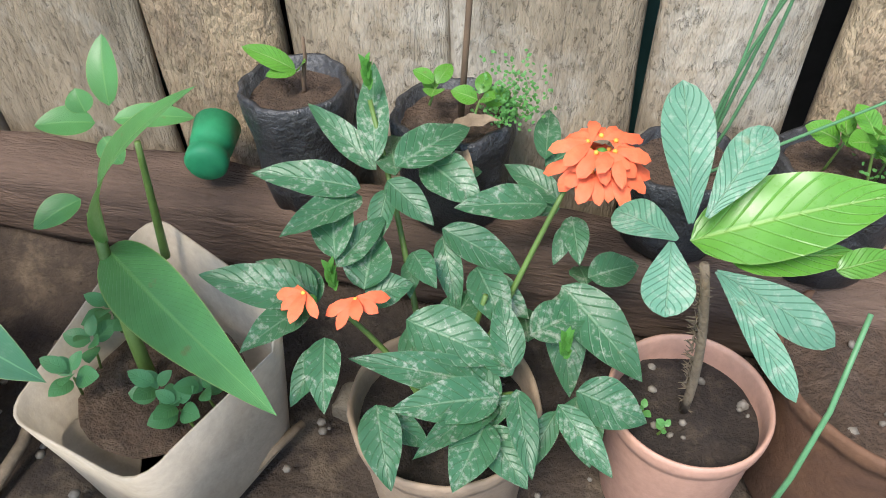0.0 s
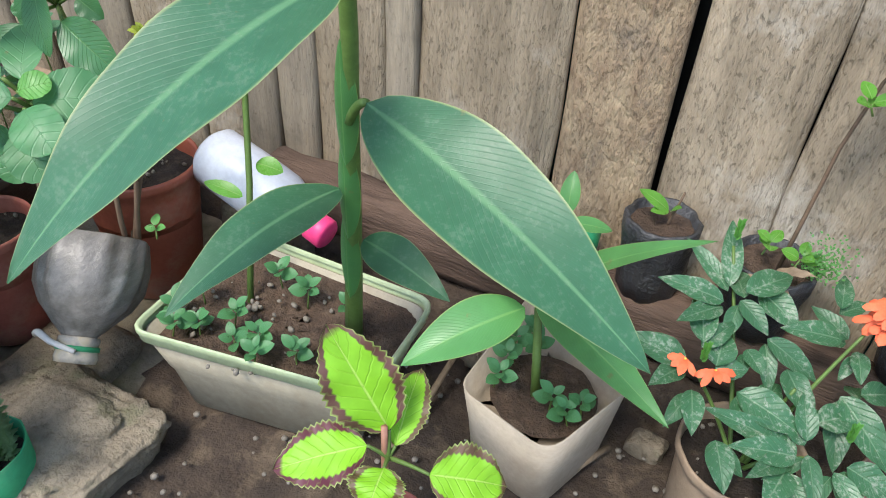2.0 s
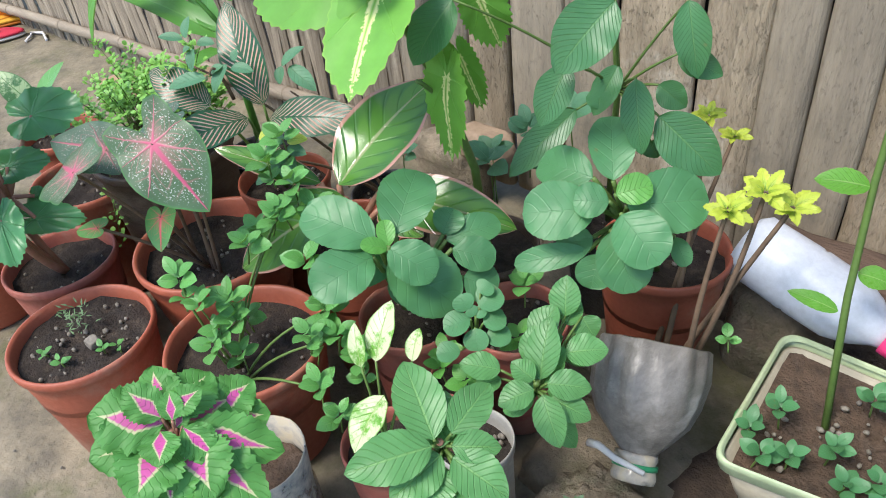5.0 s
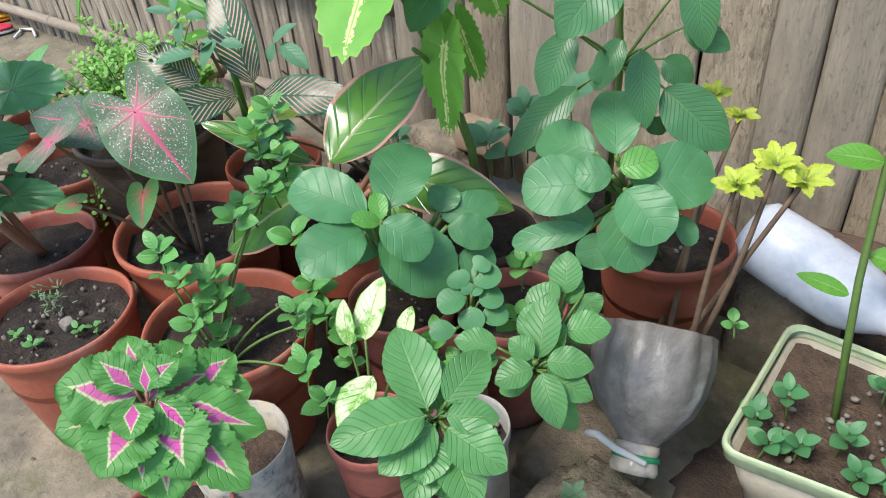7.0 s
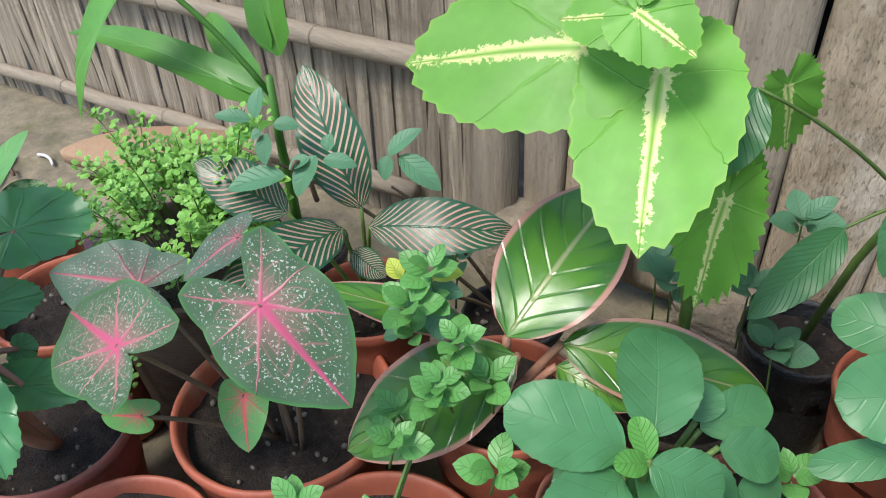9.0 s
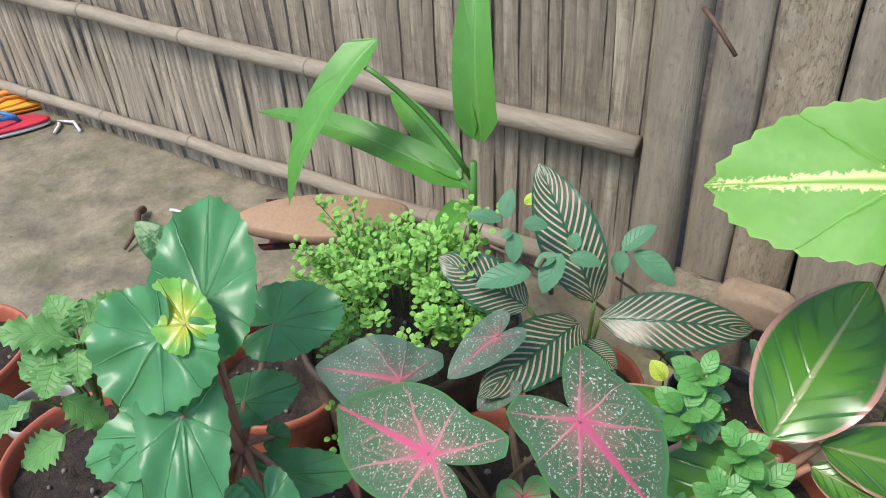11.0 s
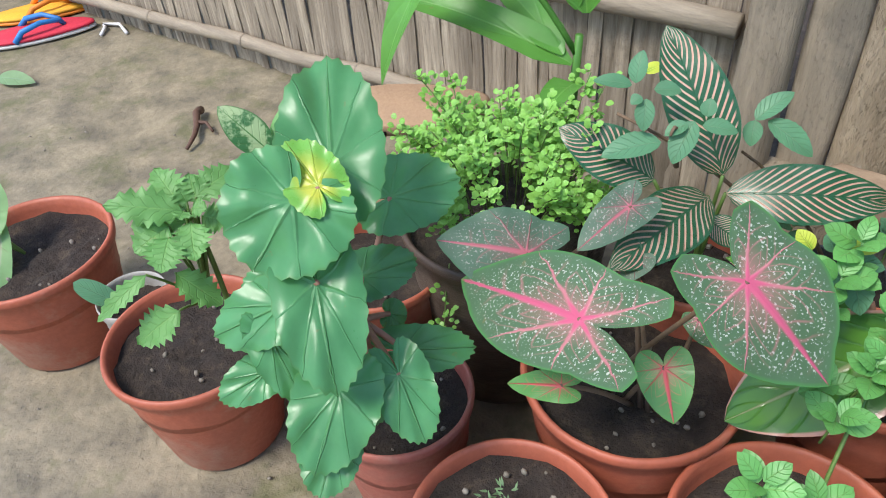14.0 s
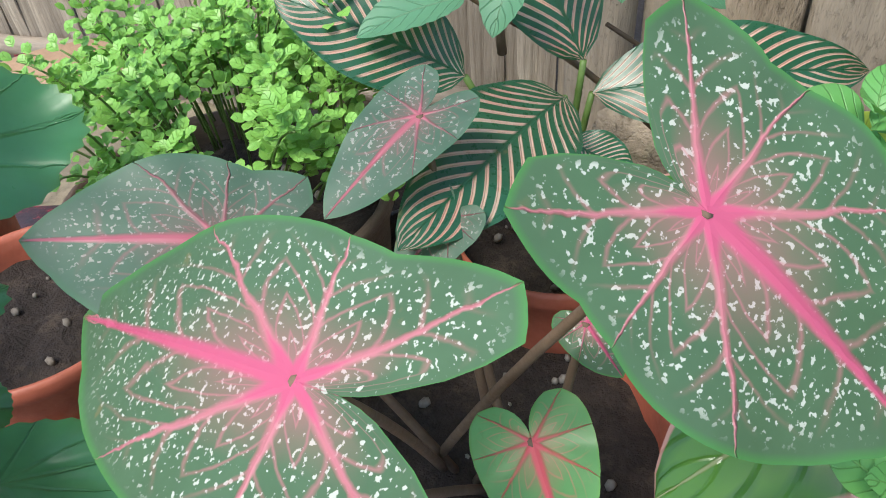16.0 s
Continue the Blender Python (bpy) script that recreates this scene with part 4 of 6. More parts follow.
PINK_COLEUS_LEAVES = [
    (-1.887, 0.358, 0.404, -1.944, 0.301, 0.428, 0.085),
    (-1.871, 0.370, 0.390, -1.798, 0.444, 0.344, 0.067),
    (-1.887, 0.368, 0.406, -1.915, 0.435, 0.407, 0.067),
    (-1.869, 0.368, 0.388, -1.800, 0.352, 0.351, 0.083),
    (-1.879, 0.349, 0.394, -1.842, 0.287, 0.379, 0.080),
    (-1.900, 0.363, 0.404, -1.950, 0.386, 0.433, 0.058),
    (-1.881, 0.404, 0.379, -1.882, 0.469, 0.385, 0.063),
    (-1.878, 0.365, 0.410, -1.898, 0.380, 0.434, 0.030),
]
AGLAO_LEAVES = [
    (-2.102, 0.787, 0.408, -2.074, 0.986, 0.523, 0.133),
    (-2.086, 0.784, 0.392, -2.226, 0.634, 0.276, 0.121),
    (-2.057, 0.830, 0.390, -1.848, 0.918, 0.360, 0.095),
    (-2.148, 0.783, 0.397, -2.275, 0.681, 0.472, 0.047),
    (-2.058, 0.823, 0.359, -1.961, 0.827, 0.348, 0.052),
]
LIME_COLEUS_LEAVES = [
    (-2.061, 0.829, 0.732, -2.218, 0.770, 0.713, 0.153),
    (-1.991, 0.838, 0.721, -1.944, 0.715, 0.642, 0.139),
    (-2.009, 0.812, 0.773, -2.067, 0.798, 0.768, 0.056),
    (-2.032, 0.881, 0.814, -2.113, 0.878, 0.855, 0.086),
    (-1.998, 0.795, 0.783, -1.948, 0.790, 0.764, 0.065),
    (-2.019, 0.858, 0.834, -2.043, 0.861, 0.855, 0.047),
    (-2.003, 0.836, 0.829, -1.971, 0.834, 0.815, 0.048),
    (-2.003, 0.802, 0.799, -1.999, 0.815, 0.828, 0.037),
    (-2.035, 0.876, 0.729, -2.099, 0.878, 0.761, 0.072),
    (-2.032, 0.874, 0.857, -2.065, 0.880, 0.896, 0.056),
    (-2.021, 0.876, 0.858, -1.999, 0.887, 0.885, 0.056),
    (-2.019, 0.862, 0.790, -2.056, 0.864, 0.810, 0.045),
]
COLEUS_OLD_LEAVES = [
    (-1.932, 0.884, 0.596, -1.940, 0.873, 0.460, 0.085),
    (-1.933, 0.915, 0.614, -1.919, 0.939, 0.522, 0.050),
    (-1.918, 0.946, 0.687, -1.905, 0.972, 0.609, 0.070),
]
DARK_TALL_LEAVES = [
    (-1.786, 0.962, 0.621, -1.794, 0.912, 0.552, 0.051),
    (-1.732, 0.981, 0.708, -1.772, 0.914, 0.632, 0.077),
    (-1.850, 1.069, 0.491, -1.901, 0.965, 0.407, 0.053),
    (-1.729, 1.032, 0.588, -1.693, 0.999, 0.500, 0.044),
    (-1.784, 1.076, 0.577, -1.794, 1.032, 0.514, 0.040),
    (-1.693, 1.035, 0.543, -1.600, 1.041, 0.482, 0.069),
    (-1.717, 1.130, 0.663, -1.680, 1.106, 0.571, 0.049),
    (-1.720, 1.121, 0.591, -1.660, 1.138, 0.567, 0.039),
    (-1.731, 1.095, 0.553, -1.689, 1.102, 0.527, 0.040),
    (-1.933, 0.910, 0.696, -1.955, 0.845, 0.625, 0.064),
    (-1.717, 1.061, 0.485, -1.700, 1.057, 0.465, 0.032),
    (-1.789, 1.040, 0.521, -1.799, 1.052, 0.553, 0.036),
]
CALATHEA_LEAVES = [
    (-2.351, 0.792, 0.450, -2.374, 0.615, 0.453, 0.079),
    (-2.344, 0.830, 0.435, -2.171, 0.911, 0.449, 0.075),
    (-2.351, 0.828, 0.460, -2.463, 0.861, 0.617, 0.082),
    (-2.407, 0.757, 0.472, -2.514, 0.712, 0.533, 0.069),
    (-2.350, 0.801, 0.410, -2.300, 0.807, 0.387, 0.038),
]
ROSE_LEAVES = [
    (-2.453, 0.766, 0.582, -2.489, 0.740, 0.590, 0.021),
    (-2.451, 0.770, 0.583, -2.456, 0.790, 0.615, 0.023),
    (-2.432, 0.780, 0.576, -2.406, 0.798, 0.574, 0.023),
    (-2.435, 0.770, 0.568, -2.425, 0.751, 0.537, 0.024),
    (-2.440, 0.768, 0.570, -2.447, 0.756, 0.564, 0.017),
    (-2.386, 0.799, 0.540, -2.389, 0.760, 0.501, 0.034),
    (-2.377, 0.801, 0.536, -2.341, 0.821, 0.530, 0.024),
    (-2.376, 0.809, 0.544, -2.380, 0.821, 0.562, 0.020),
    (-2.408, 0.765, 0.522, -2.457, 0.713, 0.513, 0.037),
    (-2.344, 0.878, 0.516, -2.318, 0.915, 0.546, 0.028),
    (-2.331, 0.885, 0.516, -2.271, 0.891, 0.484, 0.033),
    (-2.344, 0.878, 0.516, -2.337, 0.861, 0.490, 0.024),
    (-2.391, 0.793, 0.538, -2.408, 0.771, 0.528, 0.021),
    (-2.194, 0.756, 0.467, -2.209, 0.763, 0.480, 0.019),
    (-2.183, 0.756, 0.462, -2.146, 0.768, 0.460, 0.025),
    (-2.175, 0.755, 0.458, -2.147, 0.728, 0.423, 0.035),
    (-2.186, 0.747, 0.455, -2.183, 0.722, 0.432, 0.023),
    (-2.200, 0.726, 0.442, -2.211, 0.712, 0.435, 0.017),
    (-2.189, 0.713, 0.427, -2.203, 0.698, 0.419, 0.019),
]
CALADIUM_LEAVES = [
    (-2.224, 0.574, 0.546, -2.128, 0.578, 0.467, 0.121),
    (-2.337, 0.486, 0.501, -2.515, 0.503, 0.455, 0.121),
    (-2.465, 0.577, 0.452, -2.547, 0.519, 0.477, 0.104),
    (-2.279, 0.563, 0.400, -2.246, 0.529, 0.369, 0.059),
    (-2.354, 0.486, 0.390, -2.411, 0.464, 0.376, 0.037),
    (-2.391, 0.671, 0.494, -2.415, 0.602, 0.470, 0.058),
    (-2.366, 0.648, 0.447, -2.381, 0.613, 0.427, 0.046),
    (-2.278, 0.633, 0.415, -2.252, 0.620, 0.398, 0.035),
]
BEGONIA_LEAVES = [
    (-2.595, 0.379, 0.593, -2.595, 0.312, 0.551, 0.137),
    (-2.610, 0.442, 0.594, -2.680, 0.516, 0.675, 0.114),
    (-2.630, 0.530, 0.489, -2.577, 0.599, 0.503, 0.098),
    (-2.612, 0.453, 0.428, -2.575, 0.511, 0.437, 0.065),
    (-2.559, 0.358, 0.521, -2.485, 0.302, 0.459, 0.094),
    (-2.596, 0.336, 0.485, -2.646, 0.269, 0.461, 0.076),
    (-2.608, 0.299, 0.405, -2.629, 0.246, 0.392, 0.053),
    (-2.599, 0.313, 0.452, -2.546, 0.298, 0.401, 0.056),
    (-2.547, 0.444, 0.352, -2.480, 0.497, 0.355, 0.062),
    (-2.493, 0.387, 0.400, -2.436, 0.362, 0.354, 0.070),
    (-2.522, 0.330, 0.410, -2.494, 0.258, 0.365, 0.096),
    (-2.585, 0.403, 0.600, -2.635, 0.410, 0.634, 0.063),
    (-2.513, 0.300, 0.354, -2.493, 0.256, 0.328, 0.066),
    (-2.520, 0.359, 0.383, -2.491, 0.345, 0.358, 0.057),
    (-2.610, 0.430, 0.532, -2.598, 0.476, 0.539, 0.042),
    (-2.623, 0.369, 0.468, -2.658, 0.328, 0.484, 0.067),
    (-2.589, 0.466, 0.369, -2.572, 0.479, 0.364, 0.040),
]
CHRYS_LEAVES = [
    (-2.807, 0.358, 0.497, -2.858, 0.293, 0.525, 0.054),
    (-2.827, 0.367, 0.493, -2.877, 0.372, 0.523, 0.051),
    (-2.816, 0.384, 0.498, -2.812, 0.444, 0.510, 0.050),
    (-2.807, 0.359, 0.482, -2.849, 0.309, 0.488, 0.048),
    (-2.808, 0.337, 0.487, -2.817, 0.290, 0.475, 0.057),
    (-2.795, 0.327, 0.483, -2.775, 0.295, 0.462, 0.054),
    (-2.788, 0.356, 0.491, -2.759, 0.331, 0.463, 0.050),
    (-2.791, 0.373, 0.488, -2.770, 0.390, 0.476, 0.048),
    (-2.813, 0.366, 0.493, -2.837, 0.359, 0.501, 0.042),
    (-2.812, 0.381, 0.493, -2.843, 0.398, 0.515, 0.046),
    (-2.796, 0.318, 0.433, -2.758, 0.344, 0.381, 0.046),
    (-2.779, 0.299, 0.395, -2.809, 0.245, 0.361, 0.053),
    (-2.798, 0.357, 0.502, -2.790, 0.344, 0.502, 0.027),
    (-2.794, 0.366, 0.503, -2.776, 0.374, 0.505, 0.029),
    (-2.804, 0.366, 0.507, -2.811, 0.366, 0.524, 0.031),
    (-2.810, 0.290, 0.443, -2.825, 0.220, 0.412, 0.028),
]
PATTERN_LEAVES = [
    (-3.027, 0.629, 0.346, -3.107, 0.599, 0.427, 0.062),
    (-3.025, 0.630, 0.345, -3.022, 0.720, 0.427, 0.060),
    (-3.016, 0.638, 0.340, -2.973, 0.702, 0.347, 0.038),
]
PINK_CAL_LEAVES = [
    (-3.408, 0.244, 0.285, -3.421, 0.312, 0.329, 0.121),
    (-3.393, 0.238, 0.260, -3.302, 0.201, 0.177, 0.098),
]
PALM_LEAVES = [
    (-2.647, 0.976, 0.547, -2.707, 1.055, 0.831, 0.070),
    (-2.660, 0.969, 0.552, -2.711, 1.001, 0.695, 0.027),
    (-2.772, 0.895, 0.713, -2.864, 0.727, 0.483, 0.072),
    (-2.643, 0.935, 0.484, -3.075, 0.855, 0.562, 0.059),
    (-2.657, 0.932, 0.497, -2.906, 1.033, 0.566, 0.051),
    (-2.632, 0.926, 0.459, -2.615, 0.804, 0.454, 0.052),
]
HERB = [
    (-2.151, 0.513, 0.365),
    (-2.122, 0.618, 0.377),
    (-2.101, 0.555, 0.319),
    (-2.174, 0.749, 0.483),
    (-2.112, 0.671, 0.403),
    (-2.081, 0.722, 0.397),
    (-1.983, 0.640, 0.312),
    (-2.026, 0.655, 0.367),
    (-2.083, 0.500, 0.277),
    (-1.904, 0.633, 0.264),
    (-1.920, 0.569, 0.248),
    (-1.801, 0.879, 0.290),
    (-2.115, 0.715, 0.440),
    (-1.964, 0.596, 0.301),
    (-1.939, 0.627, 0.292),
    (-2.177, 0.716, 0.457),
    (-2.085, 0.548, 0.298),
]
SPOTTED_LEAVES = [
    (-1.485, 0.576, 0.213, -1.476, 0.652, 0.237, 0.069),
    (-1.590, 0.453, 0.265, -1.594, 0.497, 0.279, 0.092),
    (-1.515, 0.535, 0.223, -1.527, 0.594, 0.252, 0.053),
]


def under_leaves(rows, seed, short, turn, drop):
    """A lower tier of leaves: each row again from the same node, turned about the stem, shorter and lower."""
    rng = random.Random(seed)
    out = []
    for x0, y0, z0, x1, y1, z1, w in rows:
        a, s = rng.choice((-1, 1)) * turn * rng.uniform(0.6, 1.4), short * rng.uniform(0.8, 1.1)
        dx, dy = x1 - x0, y1 - y0
        out.append((x0, y0, z0 - drop * 0.5, x0 + s * (dx * math.cos(a) - dy * math.sin(a)), y0 + s * (dx * math.sin(a) + dy * math.cos(a)), z1 - drop, w * s))
    return out


# ---- pots on the concrete, by the mat fence ----
ob = potted("potted_caladium", "small pink caladium in a brick-red plastic pot standing apart", -3.347, 0.288, 0.220, 0.150, terracotta, seed=1)
leaves(ob, PINK_CAL_LEAVES, pink_caladium, "aroid", stalk=stem_green, stalk_r=0.0025, foot=(-3.37, 0.285, 0.19), ripple=0.02, hint=(0.6, -0.2, 0.75))

ob = potted("potted_chrysanthemum", "leafy green chrysanthemum in a brick-red plastic pot", -2.916, 0.345, 0.225, 0.132, terracotta, seed=2)
leaves(ob, CHRYS_LEAVES, chrys_mat, "oval", teeth=0.32, ripple=0.05, n=15, stalk=stem_green, stalk_r=0.002, foot=(-2.83, 0.36, 0.33), hint=(0.5, -0.3, 0.8))
bm = bmesh.new()
tube(bm, arc((-2.86, 0.39, 0.19), (-2.81, 0.37, 0.49), (0.01, 0, 0)), 0.005, 0.003)
part("stem", bm, stem_green, ob)

ob = potted("bottle_planter", "cut grey plastic bottle used as a small plant pot", -3.099, 0.344, 0.20, 0.058, grey_plastic, seed=3, taper=0.95, stones=4)
bm = bmesh.new()
add_leaf(bm, (-3.099, 0.324, 0.19), (-3.139, 0.284, 0.25), 0.035, "round")
part("leaf", bm, rose_mat, ob)

ob = potted("potted_begonia", "tall begonia with broad shiny toothed leaves in a dusty red pot", -2.589, 0.453, 0.235, 0.105, dusty_red, seed=4)
leaves(ob, BEGONIA_LEAVES, begonia_mat, "begonia", young=begonia_young, young_rows=(11, 14), stalk=stem_pink, stalk_r=0.004, foot=(-2.60, 0.43, 0.38), ripple=0.075, teeth=0.045, cup=0.12, arch=0.22, n=64, m=9, hint=(0.55, -0.4, 0.75))
for top in ((-2.605, 0.405, 0.575), (-2.575, 0.37, 0.49), (-2.53, 0.39, 0.39)):
    bm = bmesh.new()
    tube(bm, arc((-2.59, 0.453, 0.2), top, (0.01, -0.01, 0)), 0.008, 0.005, 9)
    part("stem", bm, stem_pink, ob)

ob = potted("potted_patterned_plant", "small plant with silver-patterned leaves in a red pot", -3.05, 0.66, 0.265, 0.09, terracotta, seed=5)
leaves(ob, PATTERN_LEAVES, pattern_mat, "oval", stalk=stem_green, stalk_r=0.002, foot=(-2.965, 0.62, 0.25), young=mint_mat, young_rows=(1,))

ob = potted("empty_pot", "empty brick-red plastic pot behind the begonia", -2.77, 0.60, 0.27, 0.115, terracotta, seed=6, category="plant pot")

ob = potted("potted_creeping_charlie", "lime-green tiny-leaved creeping plant in a brown pot", -2.57, 0.70, 0.31, 0.145, brown_pot, seed=7, taper=0.8)
rng = random.Random(31)
STRANDS = []
for k in range(95):
    a, q = rng.uniform(0, 6.28), 0.135 * math.sqrt(rng.random())
    STRANDS.append(((-2.56 + 0.7 * q * math.cos(a), 0.71 + 0.7 * q * math.sin(a), 0.33), (-2.55 + 1.35 * q * math.cos(a), 0.70 + 1.05 * q * math.sin(a), 0.475 + rng.uniform(-0.05, 0.04) - 0.6 * q)))
STRANDS += [((-2.48, 0.74, 0.36), (-2.46, 0.80, 0.51)), ((-2.49, 0.74, 0.36), (-2.48, 0.79, 0.52)), ((-2.45, 0.72, 0.36), (-2.42, 0.70, 0.50)), ((-2.5, 0.7, 0.36), (-2.44, 0.66, 0.47)), ((-2.62, 0.70, 0.36), (-2.70, 0.76, 0.47)), ((-2.6, 0.7, 0.36), (-2.70, 0.69, 0.50)), ((-2.56, 0.58, 0.30), (-2.555, 0.545, 0.15))]
bm, stems = bmesh.new(), bmesh.new()
for a, b in STRANDS:
    pts = arc(a, b, (0, 0, 0.02))
    tube(stems, pts, 0.0012, 0.0008, 5)
    for k in range(34):
        u = rng.uniform(0.35, 1.0)
        p = Vector(a).lerp(Vector(b), u) + Vector((0, 0, 0.08 * u * (1 - u)))
        d = Vector((rng.uniform(-1, 1), rng.uniform(-1, 1), rng.uniform(-0.1, 0.8))).normalized()
        s = rng.uniform(0.0075, 0.0125)
        p = p + d * rng.uniform(0.0, 0.018)
        add_leaf(bm, p, p + d * s, s * 0.8, "round", 0.1, 0.2, n=4, m=1)
tagged(part("foliage", bm, pilea_mat, ob), kind="stuff")
tagged(part("stem_tangle", stems, stem_green, ob), kind="stuff")
ob.location += Vector((-0.06, 0.03, 0.03))

ob = potted("potted_palm_seedling", "young palm seedling with long pleated blades", -2.655, 0.955, 0.20, 0.085, black_bag, seed=8, wobble=0.06, category="palm seedling")
leaves(ob, PALM_LEAVES, palm_mat, "blade", arch=0.16, cup=0.35, n=18)
bm = bmesh.new()
tube(bm, [(-2.66, 0.96, 0.17), (-2.655, 0.955, 0.30), (-2.645, 0.945, 0.42), (-2.635, 0.94, 0.53)], 0.010, 0.006, 9)
tube(bm, arc((-2.64, 0.94, 0.5), (-2.751, 0.847, 0.69), (0.0, 0.0, 0.02)), 0.005, 0.004)
part("stem", bm, palm_mat, ob)

ob = potted("potted_calathea", "pinstripe calathea with pink-striped dark leaves in a red pot", -2.37, 0.84, 0.30, 0.09, terracotta, seed=9)
leaves(ob, CALATHEA_LEAVES, calathea_mat, "oval", ripple=0.02, arch=0.12, n=22, m=6, stalk=stem_green, stalk_r=0.003, foot=(-2.37, 0.84, 0.27), hint=(0.3, -0.65, 0.8))

ob = potted("potted_rose", "small rose bush with grey-green leaflets in a black nursery bag", -2.21, 0.965, 0.26, 0.075, black_bag, seed=10, wobble=0.06)
leaves(ob, ROSE_LEAVES, rose_mat, "oval", teeth=0.06, n=16, cup=0.25)
for a, b in (((-2.22, 0.965, 0.24), (-2.46, 0.75, 0.55)), ((-2.21, 0.965, 0.24), (-2.355, 0.89, 0.46)), ((-2.20, 0.96, 0.24), (-2.21, 0.735, 0.44)), ((-2.40, 0.8, 0.47), (-2.40, 0.77, 0.53))):
    bm = bmesh.new()
    tube(bm, arc(a, b, (0, 0, 0.03)), 0.0035, 0.0018)
    part("stem", bm, stem_brown, ob)
YELLOWED = [
    (-2.214, 0.746, 0.466, -2.235, 0.751, 0.482, 0.021),
    (-2.187, 0.764, 0.472, -2.156, 0.782, 0.477, 0.023),
    (-2.488, 0.864, 0.545, -2.471, 0.884, 0.553, 0.020),
]
leaves(ob, YELLOWED, yellow_mat, "oval", "yellowed leaf")
rosette_sprigs(ob, [(-2.30, 0.95, 0.36), (-2.28, 0.93, 0.34), (-2.17, 0.98, 0.34)], rose_mat, 0.035, 12, 5, 0.08)

ob = potted("potted_caladium", "red-veined speckled caladium in a brick-red plastic pot", -2.355, 0.655, 0.262, 0.143, terracotta, seed=11, depth=0.035, stones=30)
for k, (row, m) in enumerate(zip(CALADIUM_LEAVES, (caladium_mat, caladium_mat, caladium_dark, caladium_small, caladium_small, caladium_dark, caladium_dark, caladium_mat))):
    big = k < 3
    leaves(ob, [row], m, "caladium" if big else "aroid", stalk=stem_brown, stalk_r=0.003, foot=(-2.385 + 0.012 * k, 0.63, 0.22), ripple=0.018, cup=0.08, arch=0.12)

ob = potted("seedling_pot", "brick-red plastic pot of dark soil with tiny seedlings", -2.352, 0.392, 0.235, 0.12, terracotta, seed=12, depth=0.022, stones=46)
rosette_sprigs(ob, [(-2.29, 0.40, 0.222), (-2.36, 0.33, 0.22), (-2.32, 0.34, 0.22), (-2.28, 0.42, 0.222)], mint_mat, 0.016, 3, 4)
bm = bmesh.new()
for k in range(60):
    p = Vector((-2.375 + rng.uniform(-0.015, 0.015), 0.40 + rng.uniform(-0.02, 0.02), 0.22 + rng.uniform(0, 0.05)))
    d = Vector((rng.uniform(-1, 1), rng.uniform(-1, 1), rng.uniform(0, 1))).normalized() * 0.012
    add_leaf(bm, p, p + d, 0.003, "lance", n=3, m=1)
tagged(part("moss_sprig", bm, succulent_mat, ob), kind="stuff")
rock("pebble", -2.318, 0.395, 0.228, 0.012, 0.010, 0.008, 9, pebble_mat, "rounded pale pebble lying on potting soil")

ob = potted("potted_oregano", "bushy small-leaved herb spilling from a brick-red pot", -2.11, 0.56, 0.24, 0.13, terracotta, seed=13, depth=0.035, stones=12)
rosette_sprigs(ob, HERB, mint_mat, 0.038, 21, 6, 0.03)
rosette_sprigs(ob, [(x + 0.04 * math.cos(5 * k), y + 0.035 * math.sin(5 * k), z - 0.03) for k, (x, y, z) in enumerate(HERB[::2])], mint_mat, 0.033, 24, 6, 0.03)
rosette_sprigs(ob, [(x + 0.006, y - 0.004, z - 0.03) for x, y, z in HERB[::3]], mint_mat, 0.026, 22, 4)
for x, y, z in HERB[::2]:
    bm = bmesh.new()
    tube(bm, arc((-2.10 + 0.2 * (x + 2.1), 0.53, 0.2), (x, y, z), (0, -0.01, 0.02)), 0.0025, 0.0016)
    part("stem", bm, stem_green, ob)

ob = potted("potted_aglaonema", "aglaonema with pink-edged glossy leaves in a terracotta pot", -2.115, 0.80, 0.305, 0.095, terracotta, seed=14)
leaves(ob, AGLAO_LEAVES, aglao_mat, "oval", ripple=0.015, arch=0.1, n=22, m=6, stalk=stem_pink, stalk_r=0.006, foot=(-2.11, 0.79, 0.28), hint=(0.2, -0.55, 0.85))

ob = potted("potted_lime_coleus", "tall lime-green coleus with cream-centred leaves", -1.965, 0.975, 0.24, 0.09, brown_pot, seed=15)
leaves(ob, LIME_COLEUS_LEAVES, lime_mat, "coleus", teeth=0.045, ripple=0.02, arch=0.15, hint=(0.1, -0.75, 0.7))
leaves(ob, COLEUS_OLD_LEAVES, lime_mat, "coleus", "ragged drooping leaf", teeth=0.12, ripple=0.05)
bm = bmesh.new()
tube(bm, [(-1.965, 0.975, 0.2), (-1.968, 0.96, 0.4), (-1.98, 0.92, 0.55), (-1.995, 0.865, 0.68), (-2.0, 0.85, 0.76), (-2.0, 0.855, 0.86)], 0.008, 0.004, 9)
tube(bm, arc((-1.975, 0.95, 0.45), (-1.955, 0.85, 0.6), (0, 0, 0.02)), 0.005, 0.003)
part("stem", bm, stem_green, ob)

ob = potted("potted_kalanchoe", "broad-leaved kalanchoe rosette in a dusty red pot", -1.95, 0.77, 0.235, 0.085, dusty_red, seed=16)
leaves(ob, KAL_A_LEAVES, kalanchoe_mat, "round", teeth=0.025, young=kal_young, young_rows=(7, 8), cup=0.16, arch=0.12, ripple=0.015, n=26, m=6, stalk=stem_green, stalk_r=0.004, foot=(-1.92, 0.74, 0.28), hint=(0.45, -0.4, 0.9))

